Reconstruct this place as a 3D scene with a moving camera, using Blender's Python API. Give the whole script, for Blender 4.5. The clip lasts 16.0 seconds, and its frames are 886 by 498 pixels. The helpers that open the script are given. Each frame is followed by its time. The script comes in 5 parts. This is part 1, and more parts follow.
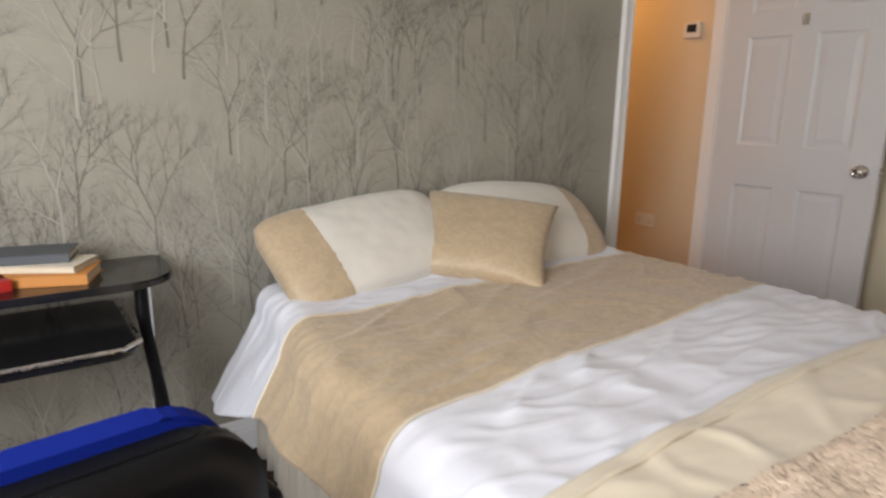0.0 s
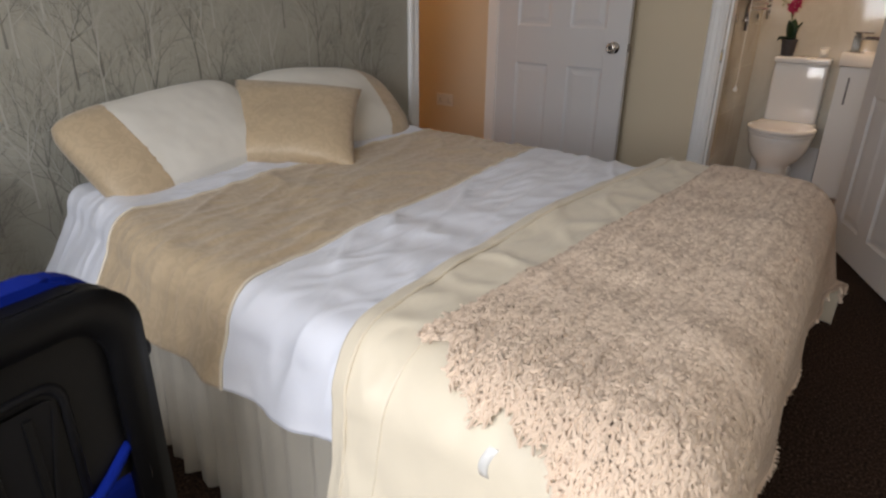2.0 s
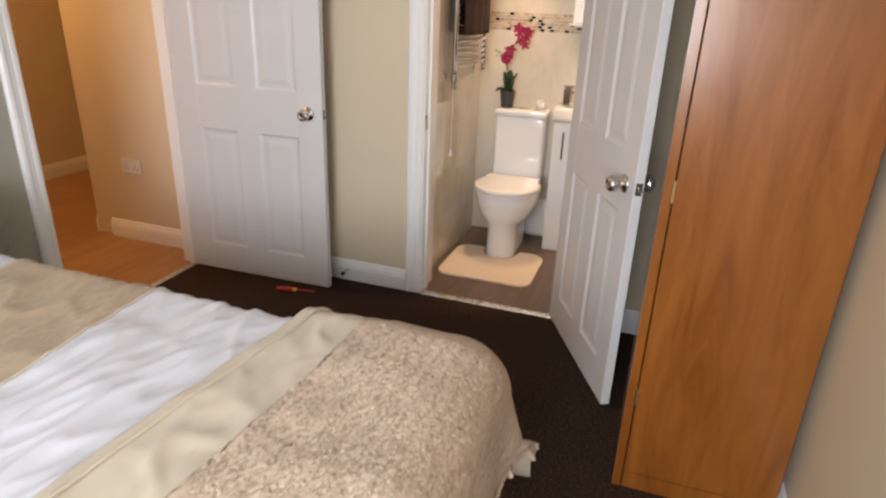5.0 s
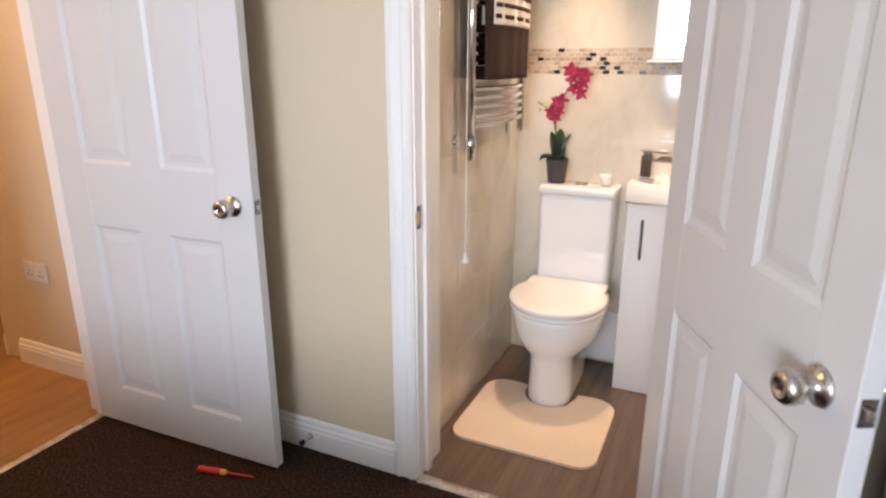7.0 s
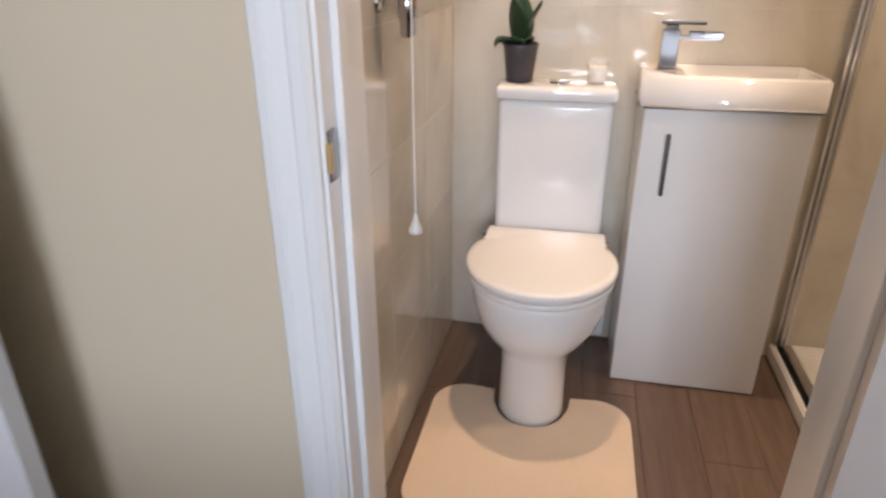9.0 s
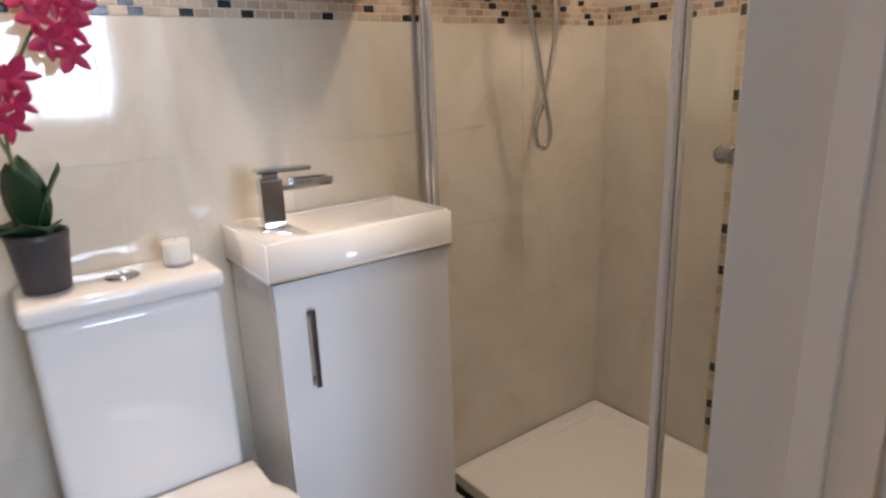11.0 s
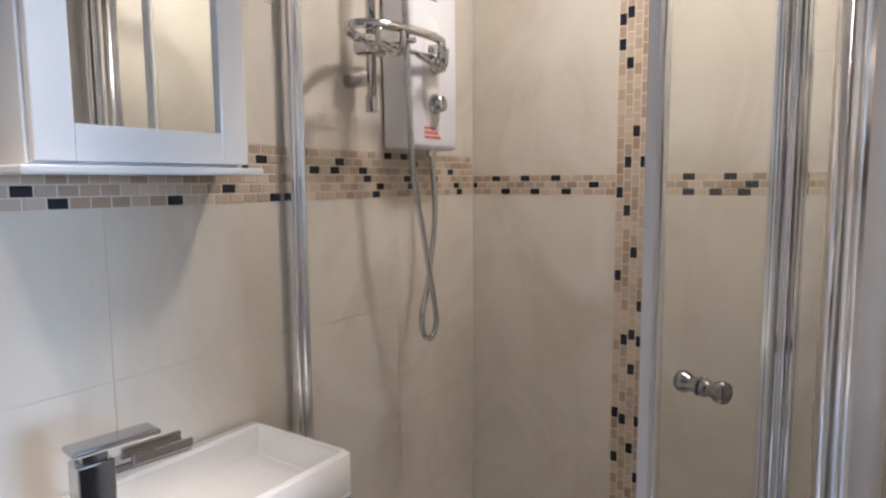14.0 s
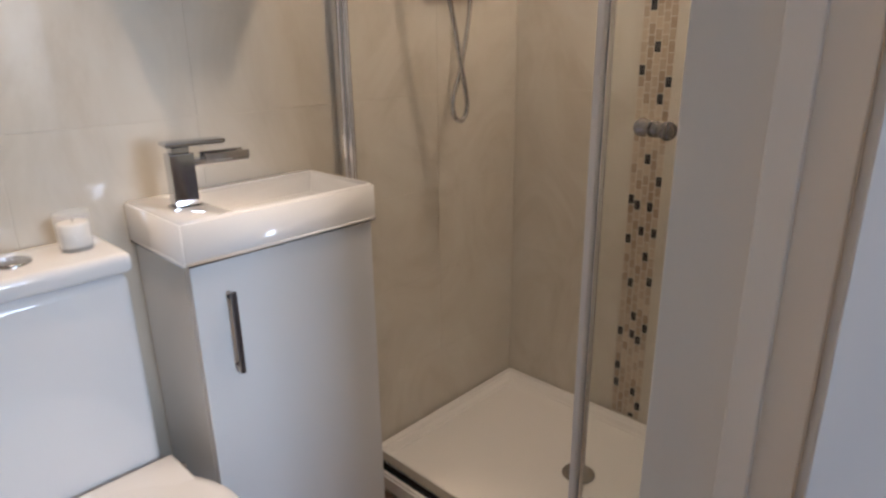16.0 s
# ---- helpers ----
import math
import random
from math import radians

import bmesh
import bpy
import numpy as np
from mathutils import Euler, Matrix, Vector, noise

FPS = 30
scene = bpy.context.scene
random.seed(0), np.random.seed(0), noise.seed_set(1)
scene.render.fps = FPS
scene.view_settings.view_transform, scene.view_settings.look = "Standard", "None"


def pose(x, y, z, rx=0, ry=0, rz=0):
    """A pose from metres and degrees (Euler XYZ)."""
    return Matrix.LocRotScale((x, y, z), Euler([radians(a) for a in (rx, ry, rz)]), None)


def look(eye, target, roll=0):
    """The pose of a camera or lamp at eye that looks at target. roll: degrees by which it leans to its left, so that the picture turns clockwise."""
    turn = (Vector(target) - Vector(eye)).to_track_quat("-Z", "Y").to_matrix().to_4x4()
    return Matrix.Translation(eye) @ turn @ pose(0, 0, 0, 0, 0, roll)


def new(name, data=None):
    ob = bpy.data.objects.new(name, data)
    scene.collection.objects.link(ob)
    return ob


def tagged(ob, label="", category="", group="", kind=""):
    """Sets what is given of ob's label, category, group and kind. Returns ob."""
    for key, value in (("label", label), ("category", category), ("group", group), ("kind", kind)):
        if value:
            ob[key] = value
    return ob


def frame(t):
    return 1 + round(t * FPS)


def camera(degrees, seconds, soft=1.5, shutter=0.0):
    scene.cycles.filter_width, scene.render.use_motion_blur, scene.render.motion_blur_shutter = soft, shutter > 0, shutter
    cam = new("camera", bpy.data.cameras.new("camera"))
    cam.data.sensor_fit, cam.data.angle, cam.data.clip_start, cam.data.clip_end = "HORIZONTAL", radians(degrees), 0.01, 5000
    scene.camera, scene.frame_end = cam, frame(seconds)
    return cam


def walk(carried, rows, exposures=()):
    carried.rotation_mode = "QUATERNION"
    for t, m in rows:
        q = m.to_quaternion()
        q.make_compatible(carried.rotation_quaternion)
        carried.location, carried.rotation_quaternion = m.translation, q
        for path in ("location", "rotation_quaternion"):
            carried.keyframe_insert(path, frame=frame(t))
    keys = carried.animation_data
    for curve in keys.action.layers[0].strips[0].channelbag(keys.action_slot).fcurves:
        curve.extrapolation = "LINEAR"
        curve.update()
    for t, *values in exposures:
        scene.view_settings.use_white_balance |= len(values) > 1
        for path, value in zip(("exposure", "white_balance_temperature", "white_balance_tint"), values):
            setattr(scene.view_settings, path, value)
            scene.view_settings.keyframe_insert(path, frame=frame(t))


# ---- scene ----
cam = camera(71.0, 16.0, 2.3, 0.4)
PATH = [
    (0, (2.021, -3.515, 1.195), (0.431, -2.389, 0.745), 0.9),
    (0.5, (2.099, -3.611, 1.202), (0.685, -2.315, 0.635), 1.2),
    (1, (2.146, -3.674, 1.175), (0.92, -2.246, 0.499), 1.2),
    (1.5, (2.195, -3.691, 1.151), (1.066, -2.224, 0.392), 1.0),
    (2, (2.195, -3.666, 1.217), (1.084, -2.196, 0.441), 0.8),
    (2.5, (2.177, -3.65, 1.319), (1.055, -2.192, 0.535), 0.9),
    (3, (2.191, -3.645, 1.401), (1.108, -2.207, 0.524), -0.2),
    (3.5, (2.173, -3.475, 1.470), (1.331, -1.871, 0.622), 0.8),
    (4, (2.157, -3.218, 1.463), (1.566, -1.504, 0.617), 1.7),
    (4.2, (2.150, -3.145, 1.468), (1.631, -1.397, 0.646), 2.2),
    (5, (2.33, -2.78, 1.46), (1.73, -1.01, 0.70), 2.2),
    (5.6, (2.33, -2.40, 1.43), (1.68, -0.62, 0.75), 2.1),
    (6.3, (2.129, -1.922, 1.391), (1.474, -0.134, 0.779), 2.1),
    (6.5, (2.114, -1.807, 1.372), (1.422, -0.032, 0.764), 1.8),
    (7, (2.086, -1.572, 1.339), (1.283, 0.165, 0.758), -0.0),
    (7.5, (2.072, -1.324, 1.286), (1.139, 0.326, 0.649), -0.8),
    (8, (1.999, -1.143, 1.231), (1.027, 0.451, 0.515), -1.8),
    (8.5, (1.797, -0.962, 1.199), (0.987, 0.705, 0.448), -2.0),
    (9, (1.588, -0.736, 1.12), (1.198, 1.046, 0.3), -0.1),
    (9.5, (1.474, -0.542, 1.112), (1.456, 1.289, 0.307), 1.2),
    (10, (1.384, -0.37, 1.112), (1.884, 1.421, 0.375), 1.5),
    (10.2, (1.342, -0.322, 1.114), (2.053, 1.419, 0.435), 0.8),
    (12.3, (1.419, 0.066, 1.271), (2.788, 1.481, 0.921), -2.5),
    (12.5, (1.416, 0.11, 1.281), (2.845, 1.478, 0.983), -1.9),
    (13, (1.421, 0.211, 1.316), (2.978, 1.429, 1.008), -1.3),
    (13.5, (1.43, 0.211, 1.321), (3.026, 1.401, 1.129), -1.4),
    (14, (1.432, 0.205, 1.318), (3.085, 1.311, 1.105), -0.4),
    (14.5, (1.423, 0.14, 1.286), (3.026, 1.299, 0.991), 0.9),
    (15, (1.407, 0.047, 1.246), (2.946, 1.235, 0.776), -1.4),
    (15.5, (1.368, -0.021, 1.192), (2.849, 1.187, 0.604), 0.2),
    (16, (1.338, -0.113, 1.16), (2.703, 1.207, 0.532), -0.8),
]
EXPOSURES = [
    (0, -0.2, 6500, 12), (0.5, -0.42, 6400, 12), (1.5, -0.74, 6300, 12), (3.0, -0.64, 6300, 12), (4.2, -0.02, 6400, 12), (6.3, 0.86, 5900, 12), (7.5, 0.76, 5750, 12),
    (8.5, 0.66, 5680, 12), (9.5, 0.42, 5350, 11), (10.2, 0.5, 5200, 10), (12.3, 0.06, 4550, 7), (13.5, 0.4, 4300, 6), (14.5, 0.3, 4450, 7), (15.5, 0.1, 4850, 8), (16, 0.2, 4900, 8),
]
walk(cam, [(t, look(eye, target, roll)) for t, eye, target, roll in PATH], EXPOSURES)
# ---------------------------------------------------------------- world, sun, lamps
world = bpy.data.worlds.new("sky")
scene.world = world
world.use_nodes = True
_wn = world.node_tree.nodes
_sky = _wn.new("ShaderNodeTexSky")
_sky.sky_type, _sky.sun_disc = "NISHITA", False
_sky.sun_elevation, _sky.sun_rotation = radians(26), radians(182)
world.node_tree.links.new(_sky.outputs[0], _wn["Background"].inputs[0])
_wn["Background"].inputs[1].default_value = 0.12


def lamp(name, kind, energy, colour, m, size=0.1, size_y=None):
    d = bpy.data.lights.new(name, kind)
    d.energy, d.color = energy, colour
    if kind == "AREA":
        d.size = size
        if size_y:
            d.shape, d.size_y = "RECTANGLE", size_y
    elif kind == "SUN":
        d.angle = radians(size)
    elif kind == "SPOT":
        d.shadow_soft_size, d.spot_size, d.spot_blend = size, radians(size_y), 0.6
    else:
        d.shadow_soft_size = size
    ob = new(name, d)
    ob.matrix_world = m
    return ob


lamp("sun", "SUN", 0.5, (1.0, 0.95, 0.88), look((1.70, -8.4, 3.3), (1.50, -2.9, 0.6)), 12)
lamp("window_daylight", "AREA", 82, (0.95, 0.97, 1.0), look((1.90, -4.74, 1.48), (1.66, -2.2, 0.55)), 1.35, 1.22)
lamp("downlight_lamp", "SPOT", 50, (1.0, 0.64, 0.35), look((1.50, 0.84, 2.262), (1.50, 0.82, 0)), 0.035, 52)
# unseen fill lamp, added to brighten the shower
lamp("downlight_lamp", "AREA", 9.0, (1.0, 0.68, 0.41), look((2.52, 0.52, 2.262), (2.52, 0.52, 0)), 0.12)
lamp("hall_lamp", "POINT", 26, (1.0, 0.50, 0.16), pose(-1.30, -0.62, 2.15), 0.09)

# ---------------------------------------------------------------- materials


class Nodes:
    """A principled material and short ways to wire it."""

    def __init__(self, name, rough=0.5, metal=0.0, coat=0.0, spec=0.5):
        self.mat = bpy.data.materials.new(name)
        self.mat.use_nodes = True
        self.tree = self.mat.node_tree
        self.n, self.l = self.tree.nodes, self.tree.links
        self.bsdf = self.n["Principled BSDF"]
        self.set("Roughness", rough).set("Metallic", metal).set("Coat Weight", coat).set("Specular IOR Level", spec)
        self.coord = self.n.new("ShaderNodeTexCoord").outputs["Object"]

    def set(self, key, value):
        self.bsdf.inputs[key].default_value = value
        return self

    def mapped(self, scale, turn=(0, 0, 0)):
        m = self.n.new("ShaderNodeMapping")
        m.inputs["Scale"].default_value = scale
        m.inputs["Rotation"].default_value = [radians(a) for a in turn]
        self.l.new(self.coord, m.inputs[0])
        return m.outputs[0]

    def noise(self, scale, detail=4.0, rough=0.55, vector=None, twist=0.0):
        t = self.n.new("ShaderNodeTexNoise")
        t.inputs["Scale"].default_value, t.inputs["Detail"].default_value = scale, detail
        t.inputs["Roughness"].default_value, t.inputs["Distortion"].default_value = rough, twist
        self.l.new(vector or self.coord, t.inputs["Vector"])
        return t.outputs["Fac"]

    def ramp(self, fac, stops):
        r = self.n.new("ShaderNodeValToRGB")
        r.color_ramp.elements[0].position, r.color_ramp.elements[1].position = stops[0][0], stops[-1][0]
        for s in stops[1:-1]:
            r.color_ramp.elements.new(s[0])
        for e, s in zip(r.color_ramp.elements, stops):
            e.color = (*s[1], 1) if len(s[1]) == 3 else s[1]
        self.l.new(fac, r.inputs[0])
        return r.outputs[0]

    def mix(self, fac, a, b, mode="MIX"):
        m = self.n.new("ShaderNodeMix")
        m.data_type, m.blend_type = "RGBA", mode
        for sock, v in ((m.inputs[0], fac), (m.inputs[6], a), (m.inputs[7], b)):
            if isinstance(v, (float, int)):
                sock.default_value = v
            elif isinstance(v, tuple):
                sock.default_value = (*v, 1)
            else:
                self.l.new(v, sock)
        return m.outputs[2]

    def scaled(self, value, low, high):
        r = self.n.new("ShaderNodeMapRange")
        r.inputs["To Min"].default_value, r.inputs["To Max"].default_value = low, high
        self.l.new(value, r.inputs["Value"])
        return r.outputs[0]

    def random(self):
        return self.n.new("ShaderNodeObjectInfo").outputs["Random"]

    def island(self):
        return self.n.new("ShaderNodeNewGeometry").outputs["Random Per Island"]

    def colour(self, out):
        if isinstance(out, tuple):
            self.set("Base Color", (*out, 1))
        else:
            self.l.new(out, self.bsdf.inputs["Base Color"])
        return self

    def rough(self, out):
        self.l.new(out, self.bsdf.inputs["Roughness"])
        return self

    def bump(self, out, strength=0.3, depth=0.002):
        b = self.n.new("ShaderNodeBump")
        b.inputs["Strength"].default_value, b.inputs["Distance"].default_value = strength, depth
        self.l.new(out, b.inputs["Height"])
        self.l.new(b.outputs[0], self.bsdf.inputs["Normal"])
        return self


def paint(name, col, rough=0.55, grain=180, strength=0.12, var=0.06, coat=0.0):
    k = Nodes(name, rough, coat=coat)
    dark = tuple(c * (1 - var) for c in col)
    k.colour(k.mix(k.noise(2.2, 3), dark, col))
    k.rough(k.scaled(k.noise(9, 3), rough - 0.03, rough + 0.04))
    return k.bump(k.noise(grain, 3), strength, 0.0012).mat


def cloth(name, col, rough=0.6, weave=420, sheen=0.2, var=0.1, strength=0.25, aniso=0.0):
    k = Nodes(name, rough)
    k.set("Sheen Weight", sheen)
    k.colour(k.mix(k.noise(7, 4, twist=0.6), tuple(c * (1 - var) for c in col), tuple(min(1, c * (1 + var * 0.4)) for c in col)))
    k.rough(k.scaled(k.noise(12, 4), rough - 0.08, rough + 0.08))
    fine, fold = k.noise(weave, 2), k.noise(1.0, 4, 0.5, k.mapped((24, 5, 14), (0, 0, 12)), 0.9)
    return k.bump(k.mix(0.75, fine, fold), strength, 0.006).mat


def metal(name, col=(0.78, 0.78, 0.8), rough=0.08):
    k = Nodes(name, rough, 1.0).colour(col)
    return k.rough(k.scaled(k.noise(30, 3), rough * 0.7, rough * 1.8)).mat


def wood(name, a, b, turn=(0, 0, 0), scale=(1, 1, 1), rough=0.35, vary=0.0):
    k = Nodes(name, rough)
    v = k.mapped(scale, turn)
    grain = k.noise(1.0, 6, 0.65, v, 1.2)
    col = k.ramp(grain, [(0.25, a), (0.5, tuple((x + y) / 2 for x, y in zip(a, b))), (0.78, b)])
    if vary:
        col = k.mix(k.scaled(k.random(), 0.0, vary), col, tuple(c * 0.45 for c in a))
    k.colour(col).rough(k.scaled(grain, rough - 0.08, rough + 0.12))
    return k.bump(grain, 0.12, 0.0008).mat


def marble_tile(name):
    k = Nodes(name, 0.16, coat=0.3)
    v = k.noise(3.2, 5, 0.6, k.mapped((1, 1, 0.7), (20, 35, 0)), 2.2)
    cloud = k.ramp(v, [(0.30, (0.565, 0.515, 0.42)), (0.52, (0.645, 0.60, 0.51)), (0.75, (0.69, 0.655, 0.57))])
    col = k.mix(k.scaled(k.random(), 0.0, 0.18), cloud, (0.56, 0.505, 0.41))
    k.colour(col).rough(k.scaled(k.noise(14, 3), 0.05, 0.11))
    return k.bump(k.noise(9, 3), 0.05, 0.001).mat


def mosaic_stone(name, low, high, rough=0.42):
    k = Nodes(name, rough)
    k.colour(k.mix(k.random(), low, high)).rough(k.scaled(k.noise(80, 3), rough - 0.1, rough + 0.1))
    return k.bump(k.noise(240, 4), 0.25, 0.001).mat


def glass(name, tint=(0.97, 0.985, 0.975)):
    k = Nodes(name, 0.01).colour(tint)
    k.set("Transmission Weight", 1.0).set("IOR", 1.45)
    return k.mat


def thin_glass(name):
    k = Nodes(name, 0.03).colour((0.9, 0.92, 0.92))
    k.set("Alpha", 0.16)
    return k.mat


def dull(name, col, rough):
    k = Nodes(name, rough, spec=0.15)
    k.colour(k.mix(k.noise(5, 3), col, tuple(c * 1.4 for c in col)))
    return k.bump(k.noise(500, 2), 0.25, 0.0008).mat


def pile(name, low, high):
    """Shaggy ribbons, each of its own shade."""
    k = Nodes(name, 0.85, spec=0.2)
    k.set("Sheen Weight", 0.15)
    k.colour(k.mix(k.scaled(k.noise(40, 3), 0.0, 0.25), k.mix(k.island(), low, high), low))
    return k.bump(k.noise(300, 2), 0.2, 0.002).mat


def brocade(name, col):
    """Satin with a faint woven leaf figure that catches the light."""
    k = Nodes(name, 0.38)
    k.set("Sheen Weight", 0.25)
    figure = k.ramp(k.noise(21, 2, 0.4, None, 2.6), [(0.47, (0, 0, 0)), (0.53, (1, 1, 1))])
    base = k.mix(k.noise(6, 4, twist=0.6), tuple(c * 0.86 for c in col), tuple(c * 1.08 for c in col))
    k.colour(k.mix(k.scaled(figure, 0.0, 0.16), base, tuple(c * 1.5 for c in col)))
    k.rough(k.scaled(figure, 0.58, 0.42))
    crease = k.noise(1.0, 4, 0.5, k.mapped((26, 5, 16), (0, 0, 10)), 0.9)
    return k.bump(k.mix(0.6, k.mix(0.4, k.noise(420, 2), figure), crease), 0.25, 0.005).mat


def carpet(name):
    k = Nodes(name, 0.95, spec=0.15)
    fleck = k.noise(115, 3, 0.8)
    k.colour(k.mix(k.scaled(k.noise(9, 3), 0.0, 0.35), k.ramp(fleck, [(0.38, (0.008, 0.004, 0.003)), (0.52, (0.040, 0.022, 0.014)), (0.68, (0.12, 0.078, 0.052))]), (0.015, 0.009, 0.006)))
    return k.bump(fleck, 0.9, 0.006).mat


def glow(name, col, strength):
    k = Nodes(name).colour(col)
    k.set("Emission Color", (*col, 1)).set("Emission Strength", strength)
    return k.mat


M = {
    "beige": paint("beige wall paint", (0.67, 0.575, 0.42), 0.62),
    "paper": paint("silver grey wallpaper", (0.385, 0.37, 0.31), 0.42, 300, 0.2),
    "ceiling": paint("white ceiling paint", (0.8, 0.79, 0.77), 0.7),
    "gloss": paint("white gloss paint", (0.66, 0.665, 0.68), 0.34, 60, 0.02, 0.02, 0.0),
    "trim": paint("white satin trim paint", (0.85, 0.85, 0.845), 0.3, 70, 0.06, 0.04, 0.15),
    "carpet": carpet("dark brown carpet"),
    "laminate": wood("oak laminate", (0.26, 0.125, 0.05), (0.50, 0.29, 0.125), (0, 0, 0), (26, 1.6, 8), 0.3, 0.25),
    "vinyl": wood("grey brown vinyl plank", (0.092, 0.058, 0.042), (0.215, 0.148, 0.108), (0, 0, 0), (26, 2.0, 8), 0.4, 0.3),
    "wardrobe": wood("orange cherry veneer", (0.150, 0.045, 0.008), (0.30, 0.105, 0.018), (0, 0, 0), (11, 11, 1.2), 0.20),
    "grey_gloss": paint("pale grey gloss board", (0.50, 0.49, 0.47), 0.14, 20, 0.02, 0.02, 0.3),
    "tile": marble_tile("cream marbled tile"),
    "grout": paint("cream grout", (0.65, 0.60, 0.50), 0.8, 400, 0.3),
    "stone": mosaic_stone("beige mosaic stone", (0.56, 0.47, 0.35), (0.33, 0.24, 0.155)),
    "black_glass": mosaic_stone("black glass mosaic", (0.012, 0.013, 0.02), (0.02, 0.02, 0.028), 0.15),
    "ceramic": paint("white glazed ceramic", (0.83, 0.82, 0.81), 0.08, 12, 0.02, 0.01, 0.4),
    "lid": paint("white toilet seat plastic", (0.82, 0.80, 0.78), 0.16, 14, 0.02, 0.01, 0.2),
    "gloss_unit": paint("white lacquered board", (0.80, 0.80, 0.80), 0.18, 20, 0.02, 0.02, 0.3),
    "acrylic": paint("white acrylic tray", (0.82, 0.79, 0.74), 0.25, 40, 0.03, 0.02),
    # chrome copy for the shower frame, daylight reflections put into its lighter colour
    "bright_chrome": metal("chrome lightened for daylight glints", (0.86, 0.86, 0.88), 0.12),
    "knob_chrome": metal("smoked chrome", (0.34, 0.33, 0.33), 0.07),
    "chrome": metal("polished chrome", (0.57, 0.565, 0.57), 0.06),
    "steel": metal("brushed nickel", (0.62, 0.59, 0.55), 0.22),
    "brass": metal("brass edge", (0.72, 0.55, 0.28), 0.25),
    "dark_metal": metal("dark handle metal", (0.16, 0.15, 0.15), 0.25),
    "glass": glass("clear shower glass"),
    "cup_glass": thin_glass("clear tumbler glass"),
    "mirror": metal("mirror silvering", (0.92, 0.93, 0.92), 0.015),
    "duvet": cloth("white satin", (0.77, 0.785, 0.85), 0.42, 500, 0.15, 0.05),
    "pillowcase": cloth("cream white satin", (0.77, 0.735, 0.66), 0.45, 500, 0.15, 0.06),
    "gold": brocade("champagne gold satin", (0.49, 0.375, 0.24)),
    "cream": cloth("cream satin", (0.69, 0.615, 0.48), 0.42, 500, 0.2, 0.1),
    "shag": pile("dusty beige shaggy pile", (0.635, 0.50, 0.385), (0.705, 0.57, 0.445)),
    # darker than the ribbons: shade in the gaps of the pile, put into the colour
    "shag_base": cloth("pile backing darkened as shade", (0.58, 0.45, 0.345), 0.9, 300, 0.1, 0.2, 0.3),
    "valance": cloth("beige valance cotton", (0.43, 0.395, 0.33), 0.8, 500, 0.1, 0.1),
    "mat": cloth("cream bath mat pile", (0.82, 0.67, 0.51), 0.9, 520, 0.3, 0.1, 0.8),
    "towel_brown": cloth("dark brown towel", (0.030, 0.011, 0.007), 0.95, 500, 0.0, 0.2, 0.8),
    "towel_white": cloth("white towel", (0.72, 0.68, 0.62), 0.95, 500, 0.2, 0.1, 0.8),
    "black": dull("black plastic", (0.0035, 0.0035, 0.004), 0.45),
    "black_glossy": paint("black gloss table top", (0.012, 0.012, 0.013), 0.12, 30, 0.03, 0.05),
    "mesh_black": dull("black chair panel", (0.005, 0.005, 0.006), 0.6),
    "blue": dull("royal blue chair fabric", (0.001, 0.010, 0.15), 0.9),
    "red": paint("red plastic", (0.50, 0.025, 0.02), 0.4, 60, 0.05),
    "orange": paint("orange card", (0.62, 0.26, 0.06), 0.6, 60, 0.05),
    "yellow": paint("yellow plastic", (0.75, 0.45, 0.04), 0.4, 60, 0.05),
    "slate": paint("dark grey book cover", (0.09, 0.10, 0.115), 0.5, 60, 0.05),
    "pages": paint("book pages", (0.70, 0.63, 0.50), 0.8, 300, 0.3),
    "leaf": paint("dark green leaf", (0.022, 0.052, 0.02), 0.35, 60, 0.1, 0.3),
    "stem": paint("green stem", (0.10, 0.13, 0.04), 0.5, 60, 0.1),
    "petal": cloth("magenta silk petal", (0.47, 0.012, 0.085), 0.5, 300, 0.2, 0.3),
    "bud": cloth("pale green bud", (0.42, 0.42, 0.25), 0.5, 300, 0.2, 0.2),
    "pot": paint("dark grey plastic pot", (0.06, 0.052, 0.055), 0.45, 60, 0.1),
    "wax": paint("white candle wax", (0.82, 0.79, 0.72), 0.5, 60, 0.05),
    "silver_print": paint("pearl wallpaper print", (0.46, 0.445, 0.39), 0.30, 300, 0.1),
    "grey_print": paint("grey wallpaper print", (0.215, 0.205, 0.175), 0.45, 300, 0.1),
    "socket": paint("white socket plastic", (0.74, 0.73, 0.70), 0.35, 60, 0.05),
    "dark_screen": paint("dark display", (0.02, 0.02, 0.022), 0.12, 60, 0.02),
    "pale_blue": paint("pale lilac shower casing", (0.76, 0.755, 0.80), 0.2, 30, 0.02, 0.02, 0.2),
    "red_print": paint("red print", (0.62, 0.10, 0.09), 0.5, 60, 0.02),
    "blue_print": paint("blue print", (0.06, 0.09, 0.40), 0.4, 60, 0.02),
    "seal": paint("white rubber seal", (0.82, 0.82, 0.85), 0.35, 60, 0.02),
    "lamp_face": glow("downlight lens", (1.0, 0.84, 0.62), 14.0),
    "outside": paint("pale render outside", (0.6, 0.58, 0.55), 0.8),
}

# ---------------------------------------------------------------- mesh helpers


def mesh_of(name, verts, faces, mat, smooth=False):
    me = bpy.data.meshes.new(name)
    me.from_pydata([tuple(v) for v in verts], [], faces)
    me.update()
    for m in mat if isinstance(mat, (list, tuple)) else [mat]:
        me.materials.append(m)
    if smooth:
        me.shade_smooth()
    return me


